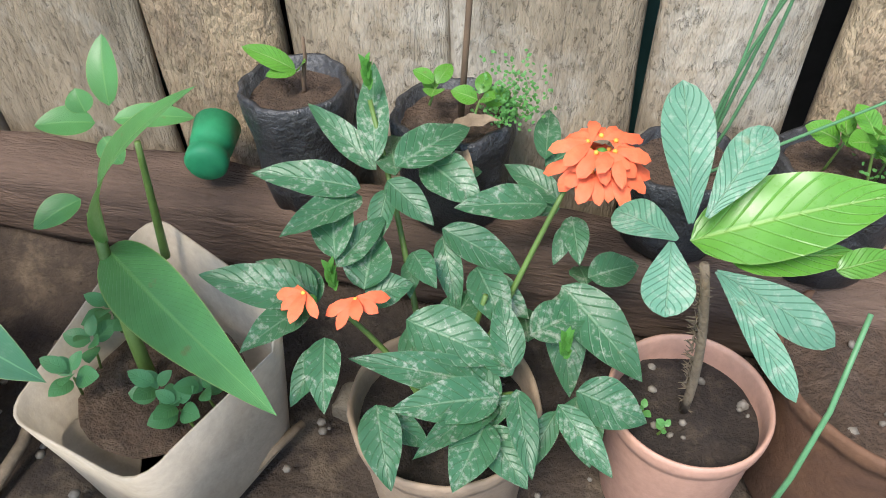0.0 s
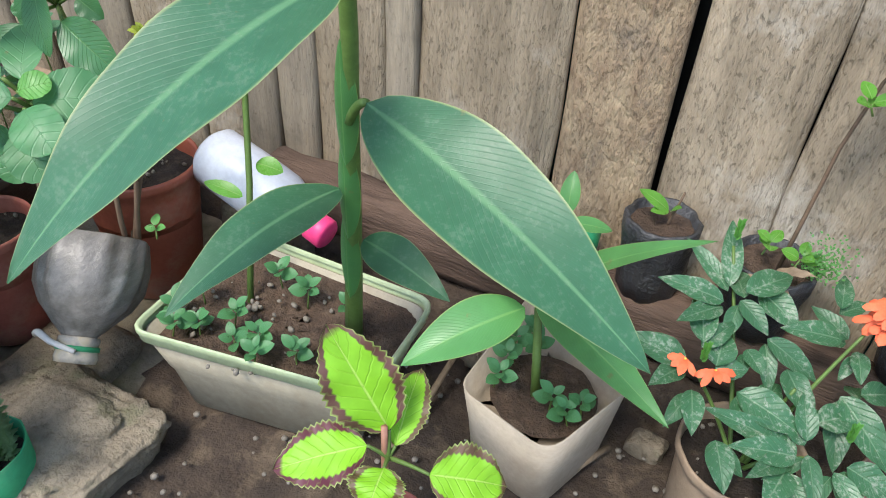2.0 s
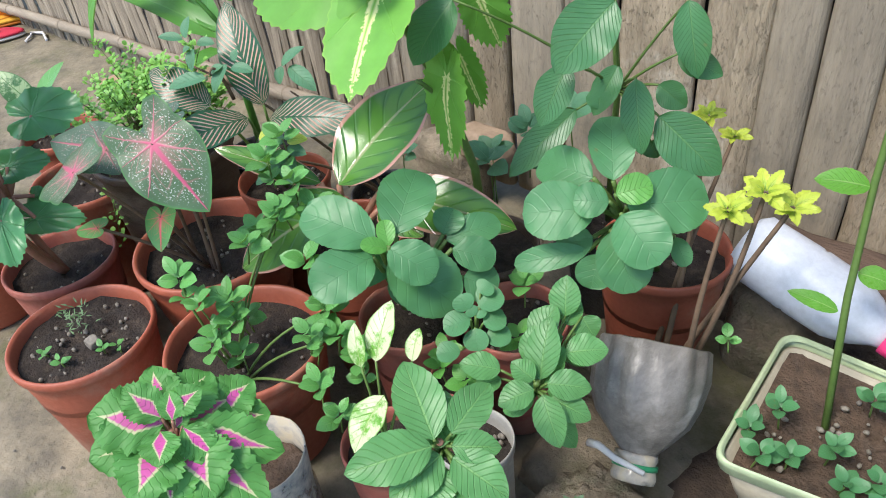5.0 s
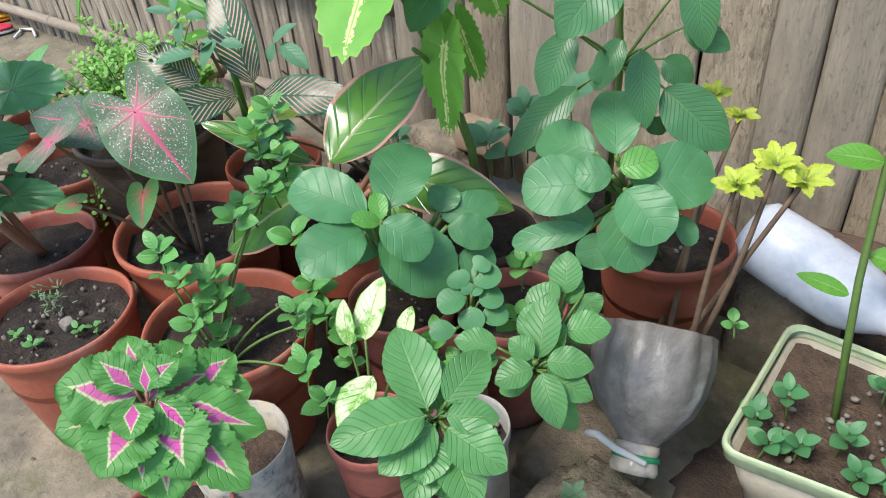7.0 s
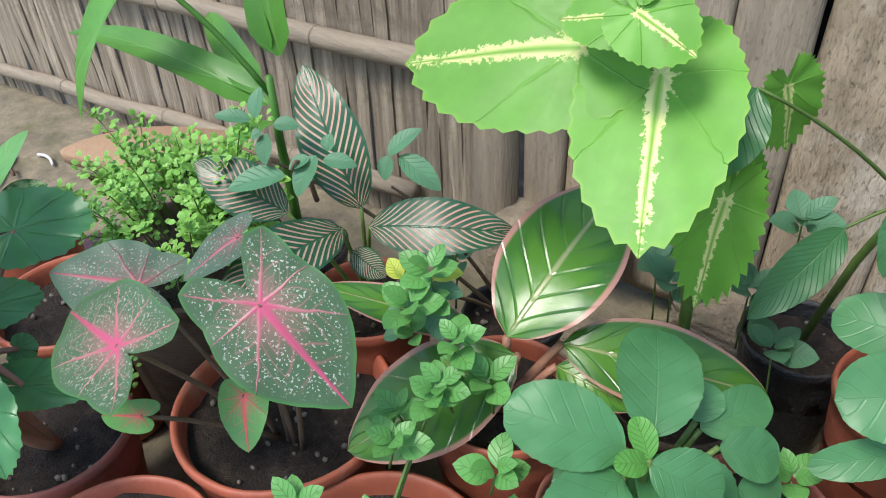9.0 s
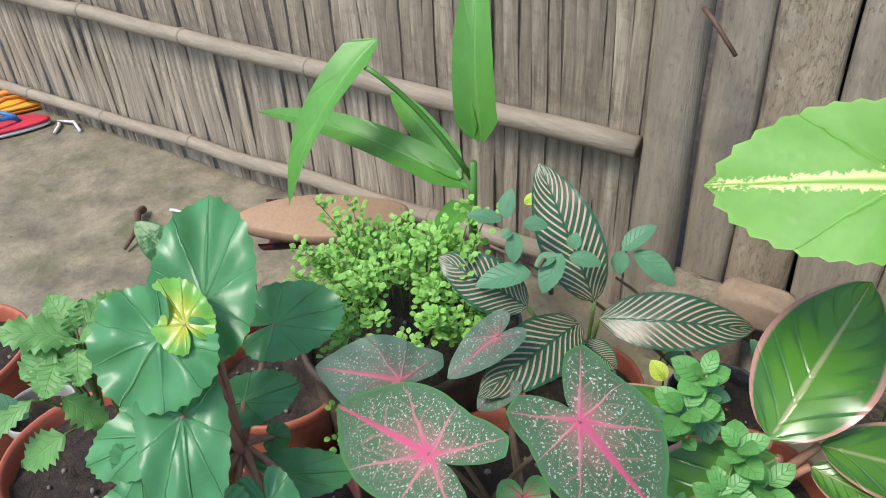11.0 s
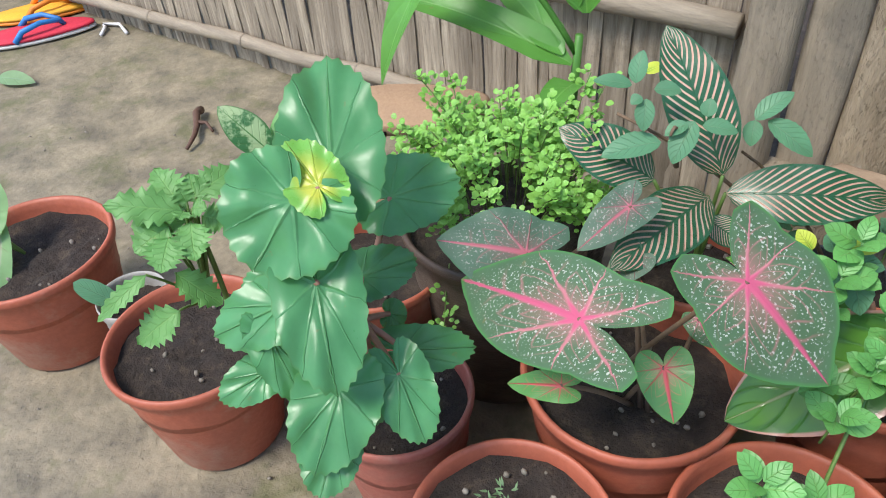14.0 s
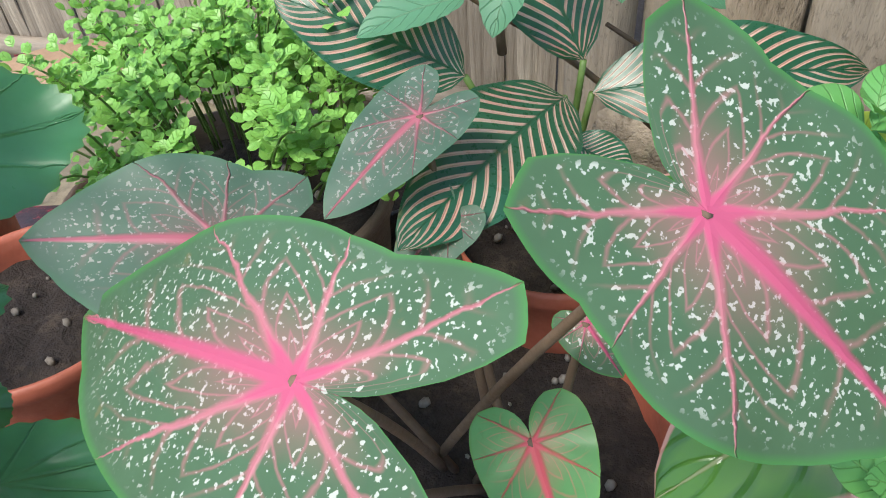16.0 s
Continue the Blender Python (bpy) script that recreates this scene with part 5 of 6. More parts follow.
ob = potted("potted_kalanchoe", "large kalanchoe rosette above a red pot by the fence", -1.705, 1.112, 0.27, 0.107, terracotta, seed=17)
leaves(ob, KAL_B_LEAVES, kalanchoe_mat, "round", teeth=0.025, young=kal_young, young_rows=(4,), cup=0.16, arch=0.12, ripple=0.015, n=26, m=6, stalk=stem_green, stalk_r=0.004, foot=(-1.70, 0.98, 0.40), hint=(0.4, -0.6, 0.8))
bm = bmesh.new()
tube(bm, arc((-1.705, 1.10, 0.22), (-1.70, 0.95, 0.44)), 0.009, 0.006, 9)
part("stem", bm, stem_green, ob)

ob = thing("yellow_coleus", "leggy coleus with ragged yellow leaves on bare stems", "coleus plant", (-1.585, 0.945, 0.16))
rng = random.Random(43)
for k, top in enumerate(YELLOW_HEADS):
    for q in range(12):
        a, up = q * 2.4 + k, 0.75 if q > 7 else 0.15
        d = Vector((math.cos(a), math.sin(a), up + rng.uniform(-0.25, 0.2))).normalized() * rng.uniform(0.026, 0.038) * (0.75 if k > 2 else 1.0)
        bm = bmesh.new()
        add_leaf(bm, Vector(top) + d * 0.1, Vector(top) + d, d.length * 0.48, "oval", 0.12, 0.2, teeth=0.22, ripple=0.06, n=14, hint=(0.2, -0.6, 0.8), seed=q)
        part("leaf", bm, yellow_mat, ob)
    bm = bmesh.new()
    tube(bm, arc((-1.575 - 0.02 * k, 0.975 + 0.012 * k, 0.13), top, (0.015 * (k % 2), -0.02, 0.0)), 0.0055, 0.003)
    part("stem", bm, stem_brown, ob)
rosette_sprigs(ob, [(-1.645, 0.94, 0.19), (-1.57, 0.96, 0.21), (-1.53, 0.99, 0.26)], mint_mat, 0.022, 5, 4)

ob = potted("potted_dark_shrub", "tall shrub with dark ribbed drooping leaves in a bag", -1.87, 1.20, 0.22, 0.085, black_bag, seed=18, wobble=0.06)
leaves(ob, DARK_TALL_LEAVES, dark_leaf, "oval", ripple=0.02, cup=0.2, n=18, stalk=stem_green, stalk_r=0.002, foot=(-1.805, 1.11, 0.52), hint=(0.3, -0.8, 0.5))
bm = bmesh.new()
tube(bm, [(-1.87, 1.20, 0.2), (-1.835, 1.15, 0.4), (-1.805, 1.11, 0.52), (-1.79, 1.06, 0.7), (-1.785, 1.04, 0.85)], 0.006, 0.004)
part("stem", bm, stem_green, ob)
rosette_sprigs(ob, [(-1.93, 1.08, 0.35), (-2.02, 1.05, 0.34), (-1.97, 1.10, 0.40), (-1.90, 1.12, 0.44), (-2.06, 1.10, 0.32), (-1.88, 1.05, 0.30)], rose_mat, 0.05, 17, 6, 0.1)

ob = potted("potted_succulent_cluster", "small round-leaved seedlings in a dusty red pot", -1.815, 0.745, 0.21, 0.048, dusty_red, seed=19, depth=0.025)
leaves(ob, SMALL_ROSETTE_LEAVES, kalanchoe_mat, "round", cup=0.12, arch=0.1, n=14, stalk=stem_green, stalk_r=0.002, foot=(-1.77, 0.735, 0.31))
rosette_sprigs(ob, [(-1.80, 0.69, 0.27), (-1.76, 0.70, 0.26), (-1.70, 0.80, 0.28), (-1.73, 0.78, 0.30), (-1.82, 0.72, 0.26)], kal_young, 0.03, 6, 5, 0.04)

ob = potted("potted_impatiens", "impatiens with pointed green leaves in a red pot", -1.82, 0.875, 0.225, 0.085, dusty_red, seed=20)
leaves(ob, IMP_A_LEAVES, impatiens_mat, "oval", teeth=0.03, cup=0.2, ripple=0.02, n=20, stalk=stem_green, stalk_r=0.002, foot=(-1.64, 0.705, 0.33))
leaves(ob, under_leaves(IMP_A_LEAVES, 6, 0.9, 0.5, 0.03), impatiens_mat, "oval", teeth=0.03, cup=0.2, ripple=0.02, n=20, stalk=stem_green, stalk_r=0.002, foot=(-1.64, 0.705, 0.33))
bm = bmesh.new()
tube(bm, arc((-1.77, 0.87, 0.19), (-1.635, 0.70, 0.35)), 0.005, 0.004)
part("stem", bm, stem_green, ob)

ob = potted("potted_impatiens", "impatiens in a dirty pale plastic can pot", -1.725, 0.672, 0.20, 0.056, grey_plastic, seed=21, taper=0.9)
leaves(ob, IMP_B_LEAVES, impatiens_mat, "oval", teeth=0.03, cup=0.2, ripple=0.02, n=20, stalk=stem_green, stalk_r=0.002, foot=(-1.61, 0.525, 0.43), hint=(0.4, -0.3, 0.9))
leaves(ob, under_leaves(IMP_B_LEAVES, 3, 0.9, 0.5, 0.03), impatiens_mat, "oval", teeth=0.03, cup=0.2, ripple=0.02, n=20, stalk=stem_green, stalk_r=0.002, foot=(-1.61, 0.525, 0.43), hint=(0.4, -0.3, 0.9))
bm = bmesh.new()
tube(bm, arc((-1.72, 0.665, 0.17), (-1.605, 0.518, 0.45)), 0.005, 0.004)
part("stem", bm, stem_pink, ob)

ob = potted("potted_variegated_plant", "plant with cream-blotched leaves in a small red pot", -1.815, 0.585, 0.205, 0.062, dusty_red, seed=22)
leaves(ob, VARIEGATED_LEAVES, cream_mat, "oval", ripple=0.02, cup=0.25, stalk=stem_green, stalk_r=0.002, foot=(-1.81, 0.585, 0.2))

ob = potted("potted_pink_coleus", "green coleus with magenta-centred toothed leaves in a pot", -1.913, 0.340, 0.18, 0.075, dusty_red, seed=23)
leaves(ob, PINK_COLEUS_LEAVES, pinkcol_mat, "oval", teeth=0.11, ripple=0.04, n=24, m=5, stalk=stem_pink, stalk_r=0.0022, foot=(-1.883, 0.360, 0.36), hint=(0.5, -0.2, 0.9))
leaves(ob, under_leaves(PINK_COLEUS_LEAVES, 5, 1.0, 0.45, 0.025), pinkcol_mat, "oval", teeth=0.11, ripple=0.04, n=24, m=5, stalk=stem_pink, stalk_r=0.0022, foot=(-1.883, 0.360, 0.36), hint=(0.5, -0.2, 0.9))
leaves(ob, under_leaves(PINK_COLEUS_LEAVES[:5], 8, 0.6, 0.5, -0.02), pinkcol_mat, "oval", teeth=0.11, ripple=0.04, n=24, m=5, stalk=stem_pink, stalk_r=0.0022, foot=(-1.883, 0.360, 0.36), hint=(0.5, -0.2, 0.9))
bm = bmesh.new()
tube(bm, arc((-1.913, 0.340, 0.15), (-1.883, 0.360, 0.395)), 0.005, 0.004)
part("stem", bm, stem_pink, ob)

ob = thing("bottle_planter", "cut clear plastic bottle half-full of dry soil", "bottle pot", (-1.94, 0.455, 0.0))
bm = bmesh.new()
lathe(bm, [(0.05, 0.0), (0.066, 0.004), (0.068, 0.10), (0.064, 0.12), (0.069, 0.2), (0.0665, 0.2), (0.062, 0.12), (0.0655, 0.10), (0.063, 0.008), (0.01, 0.006)], (-1.94, 0.455, 0.0), 32, wobble=0.03, seed=2)
part("bottle_wall", bm, clear_plastic, ob)
part("soil", soil_disc(-1.94, 0.455, 0.15, 0.060, 4), soil_brown, ob)

ob = potted("potted_spotted_plant", "low plant with cream-spotted leaves in a grey pot", -1.593, 0.541, 0.15, 0.06, grey_plastic, seed=28, taper=0.9)
leaves(ob, SPOTTED_LEAVES, cream_mat, "oval", ripple=0.02, cup=0.25, n=18, stalk=stem_pink, stalk_r=0.002, foot=(-1.593, 0.541, 0.14))

# ---- clutter on the concrete ----
def sole(bm, cx, cy, z, length, turn, thick, width=0.105):
    """A foot-shaped sole with rounded edges."""
    n, rows = 30, []
    c, s = math.cos(turn), math.sin(turn)
    pts = []
    for k in range(n):
        a = 2 * math.pi * k / n
        u = math.cos(a)
        w = width * 0.5 * (0.86 + 0.16 * u - 0.16 * math.cos(2.2 * a)) * math.sin(a)
        pts.append((u * length / 2, w))
    for f, h in ((0.95, 0), (1.0, 0.003), (1.0, thick - 0.004), (0.95, thick), (0.3, thick + 0.001)):
        rows.append([bm.verts.new((cx + f * (x * c - y * s), cy + f * (x * s + y * c), z + h)) for x, y in pts])
    for A, B in zip(rows, rows[1:]):
        for k in range(n):
            bm.faces.new((A[k], A[(k + 1) % n], B[(k + 1) % n], B[k]))
    bm.faces.new(rows[0][::-1])
    bm.faces.new(rows[-1])


def flip_flop(label, cx, cy, turn, top, under, strap, length=0.33):
    ob = thing("flip_flop", label, "slipper", (cx, cy, 0.004), "flip-flops on the floor")
    bm = bmesh.new()
    sole(bm, cx, cy, 0.004, length, turn, 0.012, length * 0.36)
    part("sole_base", bm, under, ob)
    bm = bmesh.new()
    sole(bm, cx, cy, 0.017, length * 0.99, turn, 0.012, length * 0.355)
    part("footbed", bm, top, ob)
    c, s = math.cos(turn), math.sin(turn)
    put = lambda x, y, z: (cx + x * c - y * s, cy + x * s + y * c, z)
    for side in (-1, 1):
        bm = bmesh.new()
        tube(bm, [put(length * 0.27, 0, 0.028), put(length * 0.24, side * 0.008, 0.05), put(length * 0.12, side * length * 0.09, 0.062), put(-length * 0.02, side * length * 0.14, 0.05), put(-length * 0.09, side * length * 0.16, 0.02)], 0.007, 0.011, 8)
        part("strap", bm, strap, ob)


flip_flop("red flip-flop with blue straps and pale edge", -4.83, 0.90, 1.03, red_foam, white_foam, blue_rubber, 0.44)
flip_flop("yellow flip-flop with orange straps beside the red one", -5.0, 1.02, 1.0, yellow_foam, orange_rubber, orange_rubber, 0.42)
flip_flop("yellow flip-flop with orange straps lying on concrete", -4.53, 0.33, 1.1, yellow_foam, orange_rubber, orange_rubber, 0.36)
flip_flop("dark maroon flip-flop next to a yellow one", -4.66, 0.20, 1.1, maroon_foam, maroon_foam, maroon_foam, 0.36)

def sandal(label, m, side):
    """A thick-soled slide with one broad strap over the foot."""
    ob = thing("sandal", label, "sandal", tuple(m.translation))
    bm = bmesh.new()
    sole(bm, 0, 0, 0, 0.37, 0.0, 0.03, 0.13)
    bm.transform(m)
    part("sole_base", bm, tan_sole, ob)
    bm = bmesh.new()
    rows = []
    for i in range(11):
        a = math.pi * i / 10
        rows.append([bm.verts.new((side * 0.07 + dx * (1 - 0.15 * math.sin(a)), 0.066 * math.cos(a), 0.012 + q + 0.05 * math.sin(a))) for dx, q in ((-0.05, 0), (0.05, 0), (0.05, 0.004), (-0.05, 0.004))])
    for A, B in zip(rows, rows[1:]):
        for k in range(4):
            bm.faces.new((A[k], A[(k + 1) % 4], B[(k + 1) % 4], B[k]))
    bm.transform(m)
    part("strap", bm, floral_strap, ob)


sandal("tan slide sandal with dark floral strap leaning on the mat", pose(-3.050, 0.943, 0.285, 192, 1.0, 41.9), -1)
sandal("tan slide sandal lying below its pair by the mat", pose(-3.10, 0.86, 0.01, -2, 0, 26), -1)
bm = bmesh.new()
tube(bm, [(-3.86, 0.94, 0.01), (-3.83, 0.91, 0.025), (-3.79, 0.88, 0.012), (-3.74, 0.84, 0.02), (-3.72, 0.80, 0.008)], 0.012, 0.005, 8)
tube(bm, [(-3.80, 0.89, 0.015), (-3.77, 0.90, 0.02), (-3.73, 0.89, 0.012)], 0.006, 0.004, 6)
solid("twig", bm, nail_mat, "dry curled brown twig lying on the concrete", "twig")
bm = bmesh.new()
for a, b in (((-3.80, 0.99, 0.004), (-3.70, 0.98, 0.008)),):
    tube(bm, arc(a, b, (0, 0.01, 0.004)), 0.005, 0.004, 6)
solid("straw", bm, white_paper, "short white plastic straw on the concrete", "straw")
bm = bmesh.new()
tube(bm, [(-4.62, 1.05, 0.005), (-4.66, 1.09, 0.01), (-4.70, 1.10, 0.006), (-4.63, 1.13, 0.012), (-4.55, 1.11, 0.005)], 0.006, 0.006, 6)
solid("plastic_strip", bm, white_paper, "crumpled white plastic strip by the mat", "litter")
bm = bmesh.new()
add_leaf(bm, (-4.60, 0.68, 0.012), (-4.47, 0.74, 0.012), 0.055, "oval", 0.1, 0.15)
solid("fallen_leaf", bm, succulent_mat, "pale green fallen leaf lying on concrete", "leaf")

# ---- beside the stone ledge ----
ob = thing("cut_bottle", "dirty cut plastic bottle lying with its neck forward", "bottle", (-1.60, 0.86, 0.05))
neck, mouth = Vector((-1.562, 0.785, 0.10)), Vector((-1.612, 0.90, 0.215))
axis = mouth - neck
bm = bmesh.new()
lathe(bm, [(0.022, 0.0), (0.024, 0.028), (0.04, 0.045), (0.066, 0.075), (0.079, 0.105), (0.082, 0.145), (0.076, 0.185), (0.073, 0.187), (0.078, 0.145), (0.075, 0.105), (0.062, 0.078), (0.036, 0.05), (0.018, 0.03), (0.005, 0.028)], neck, 96, axis=axis, wobble=0.08, seed=5, flutes=14)
part("bottle_wall", bm, grey_bottle, ob)
bm = bmesh.new()
lathe(bm, [(0.020, -0.012), (0.031, -0.012), (0.033, -0.004), (0.031, 0.004), (0.029, 0.016), (0.031, 0.02), (0.031, 0.028), (0.02, 0.03)], neck, 24, axis=axis)
part("neck_ring", bm, clear_plastic, ob, "clear threaded neck")
bm = bmesh.new()
lathe(bm, [(0.027, 0.006), (0.0325, 0.007), (0.0325, 0.014), (0.027, 0.015)], neck, 24, axis=axis)
part("cap_ring", bm, green_plastic, ob, "bright green cap ring")
bm = bmesh.new()
tube(bm, [neck + Vector((-0.068, -0.012, 0.022)), neck + Vector((-0.05, -0.016, 0.036)), neck + Vector((-0.02, -0.02, 0.036)), neck + Vector((0.022, -0.012, 0.03))], 0.0065, 0.004, 8)
part("tie", bm, white_foam, ob, "pale tied strip")
part("soil", soil_disc(-1.60, 0.88, 0.185, 0.05, 3), soil_brown, ob)
ob.location += Vector((0.000, 0.036, 0.010))

ob = thing("detergent_bottle", "white plastic bottle with pink cap lying by the fence", "bottle", (-1.50, 1.14, 0.16))
a, b = Vector((-1.625, 1.135, 0.280)), Vector((-1.395, 1.12, 0.225))
bm = bmesh.new()
lathe(bm, [(0.02, 0.0), (0.045, 0.002), (0.056, 0.014), (0.057, 0.10), (0.055, 0.105), (0.057, 0.11), (0.055, 0.17), (0.042, 0.205), (0.024, 0.232), (0.02, 0.245), (0.01, 0.246)], a, 36, axis=b - a)
part("bottle_wall", bm, white_plastic, ob)
bm = bmesh.new()
lathe(bm, [(0.02, 0.240), (0.027, 0.241), (0.028, 0.272), (0.024, 0.277), (0.003, 0.276)], a, 24, axis=b - a)
part("cap", bm, pink_cap, ob, "bright pink screw cap")
ob.location += Vector((0.012, 0.065, -0.012))

ob = thing("bottle_planter", "green plastic bottle base with a grey spiky succulent", "bottle pot", (-1.545, 0.655, 0.0))
bm = bmesh.new()
lathe(bm, [(0.05, 0.0), (0.058, 0.005), (0.056, 0.05), (0.06, 0.115), (0.057, 0.115), (0.053, 0.05), (0.052, 0.04), (0.01, 0.04)], (-1.545, 0.655, 0.0), 30, wobble=0.06, seed=9)
part("bottle_wall", bm, green_plastic, ob)
part("soil", soil_disc(-1.545, 0.655, 0.085, 0.052, 8), soil_dark, ob)
rng = random.Random(77)
for cx, cy, top in ((-1.56, 0.67, 0.25), (-1.53, 0.65, 0.22), (-1.575, 0.64, 0.19), (-1.54, 0.69, 0.21), (-1.585, 0.665, 0.20), (-1.52, 0.675, 0.18)):
    bm = bmesh.new()
    for k in range(110):
        h = 0.09 + (top - 0.09) * k / 110
        a = k * 2.4
        p = Vector((cx, cy, h))
        d = Vector((math.cos(a), math.sin(a), 0.5)).normalized() * rng.uniform(0.014, 0.022)
        add_leaf(bm, p, p + d, 0.0095, "oval", n=3, m=1)
    tagged(part("spike", bm, succulent_mat, ob), kind="stuff")
ob.location += Vector((0.020, -0.020, 0.000))

# ---- rectangular planter with the canna ----
ob = thing("planter", "long beige plastic planter with pale green rim and canna", "planter", (-1.32, 0.99, 0.0))
C = [Vector((-1.475, 0.860)), Vector((-1.098, 0.943)), Vector((-1.118, 1.162)), Vector((-1.505, 1.142))]


def ring_at(bm, f, z, rad=0.03):
    mid = sum(C, Vector((0, 0))) / 4
    out = []
    for k, p in enumerate(C):
        q, a, b = mid + (p - mid) * f, C[k - 1], C[(k + 1) % 4]
        da, db = (mid + (a - mid) * f - q).normalized() * rad, (mid + (b - mid) * f - q).normalized() * rad
        for s in range(6):
            u = s / 5
            w = (1 - u) ** 2 * (q + da) + 2 * u * (1 - u) * q + u * u * (q + db)
            out.append(bm.verts.new((w.x, w.y, z)))
    return out


def stack(bm, rings, closed=True):
    for A, B in zip(rings, rings[1:]):
        for k in range(len(A)):
            bm.faces.new((A[k], A[(k + 1) % len(A)], B[(k + 1) % len(A)], B[k]))
    if closed:
        bm.faces.new(rings[0][::-1])
        bm.faces.new(rings[-1])


bm = bmesh.new()
stack(bm, [ring_at(bm, f, z) for f, z in ((0.70, 0.0), (0.76, 0.004), (0.84, 0.09), (0.86, 0.095), (0.955, 0.165), (0.93, 0.165), (0.83, 0.10), (0.1, 0.09))])
part("tub", bm, planter_mat, ob)
bm = bmesh.new()
stack(bm, [ring_at(bm, f, z) for f, z in ((0.957, 0.155), (0.985, 0.158), (0.99, 0.170), (1.0, 0.172), (1.0, 0.18), (0.985, 0.184), (0.97, 0.180), (0.957, 0.176))], False)
part("rim", bm, planter_rim, ob, "pale green moulded rim")
bm = bmesh.new()
rings = [ring_at(bm, f, 0.152 + 0.0 * f) for f in (0.95, 0.8, 0.65, 0.5, 0.35, 0.2, 0.05)]
for v in bm.verts:
    v.co.z += 0.016 * noise.fractal(v.co * 22, 1.0, 2.0, 5)
for A, B in zip(rings, rings[1:]):
    for k in range(len(A)):
        bm.faces.new((A[k], A[(k + 1) % len(A)], B[(k + 1) % len(A)], B[k]))
part("soil", bm, soil_brown, ob)
tagged(part("pebble_scatter", pebbles(-1.33, 0.99, 0.155, 0.12, 50, 5, 0.006), pebble_mat, ob), kind="stuff")
leaves(ob, CANNA_LEAVES, canna_mat, "lance", "large grey-green canna leaf", arch=0.14, cup=0.16, ripple=0.012, n=30, m=7)
bm = bmesh.new()
tube(bm, [(-1.205, 1.058, 0.14), (-1.19, 1.042, 0.28), (-1.176, 1.026, 0.4), (-1.165, 1.012, 0.52), (-1.155, 1.002, 0.66), (-1.135, 0.972, 0.76), (-1.12, 0.945, 0.95)], 0.014, 0.008, 10)
tube(bm, arc((-1.158, 1.0, 0.56), (-1.124, 0.987, 0.599), (0, 0, 0.008)), 0.006, 0.005)
part("stem", bm, stem_green, ob)
for x0, y0, z0 in ((-1.178, 1.022, 0.38), (-1.166, 1.008, 0.5), (-1.158, 0.998, 0.62)):
    bm = bmesh.new()
    add_leaf(bm, (x0 - 0.006, y0, z0 - 0.12), (x0 - 0.004, y0 - 0.006, z0 + 0.04), 0.034, "oval", 0.02, -0.6, hint=(0, -1, 0))
    part("sheath", bm, canna_young, ob, "pale green leaf sheath")
bm = bmesh.new()
tube(bm, [(-1.388, 1.026, 0.140), (-1.427, 1.099, 0.324), (-1.444, 1.133, 0.479), (-1.448, 1.144, 0.580), (-1.466, 1.163, 0.686)], 0.0055, 0.004, 8)
part("thin_stem", bm, stem_green, ob)
THIN = [(-1.446, 1.130, 0.475, -1.506, 1.105, 0.480, 0.040), (-1.429, 1.083, 0.308, -1.493, 1.067, 0.323, 0.026), (-1.463, 1.169, 0.698, -1.344, 1.174, 0.613, 0.055), (-1.429, 1.121, 0.350, -1.385, 1.132, 0.344, 0.035), (-1.456, 1.170, 0.692, -1.411, 1.181, 0.676, 0.040)]
leaves(ob, THIN, broad_mat, "oval", teeth=0.04, n=16)
SEEDLINGS = [(-1.40, 0.93, 0.17), (-1.43, 0.91, 0.17), (-1.36, 0.97, 0.18), (-1.33, 0.93, 0.17), (-1.30, 0.95, 0.18), (-1.28, 0.92, 0.18), (-1.44, 0.98, 0.19), (-1.46, 0.94, 0.17), (-1.22, 1.07, 0.18), (-1.35, 1.06, 0.2), (-1.30, 1.07, 0.18), (-1.24, 0.96, 0.17)]
rosette_sprigs(ob, SEEDLINGS, kalanchoe_mat, 0.030, 9, 6, 0.03, "seedling")

ob = potted("potted_red_coleus", "lime coleus with dark red scalloped leaf margins in a pot", -0.99, 0.82, 0.12, 0.06, dusty_red, seed=24)
leaves(ob, RED_COLEUS_LEAVES, redcol_mat, "oval", teeth=0.10, ripple=0.04, n=30, m=6, stalk=stem_green, stalk_r=0.0025, foot=(-0.99, 0.825, 0.26))
bm = bmesh.new()
tube(bm, arc((-0.99, 0.82, 0.08), (-0.996, 0.826, 0.31)), 0.005, 0.004)
part("stem", bm, stem_pink, ob)

# ---- cut container with the young canna ----
ob = thing("cut_container", "square cream plastic container holding a young canna", "plant pot", (-0.905, 1.12, 0.0))
C = [Vector((-0.845, 0.995)), Vector((-0.785, 1.185)), Vector((-0.985, 1.27)), Vector((-1.01, 1.03))]
bm = bmesh.new()
stack(bm, [ring_at(bm, f, z, 0.035) for f, z in ((0.78, 0.0), (0.82, 0.005), (0.90, 0.09), (1.0, 0.172), (0.975, 0.172), (0.88, 0.10), (0.1, 0.10))])
for v in bm.verts:
    if v.co.z > 0.15:
        v.co.z += 0.016 * noise.noise((v.co.x * 12, v.co.y * 12, 3)) + (0.03 if v.co.y > 1.16 else 0.0)
part("tub", bm, beige_pot, ob)
part("soil", soil_disc(-0.905, 1.115, 0.135, 0.080, 6), soil_brown, ob)
leaves(ob, YOUNG_CANNA_LEAVES, canna_young, "lance", "young canna leaf", arch=0.12, cup=0.25, n=22, m=5)
bm = bmesh.new()
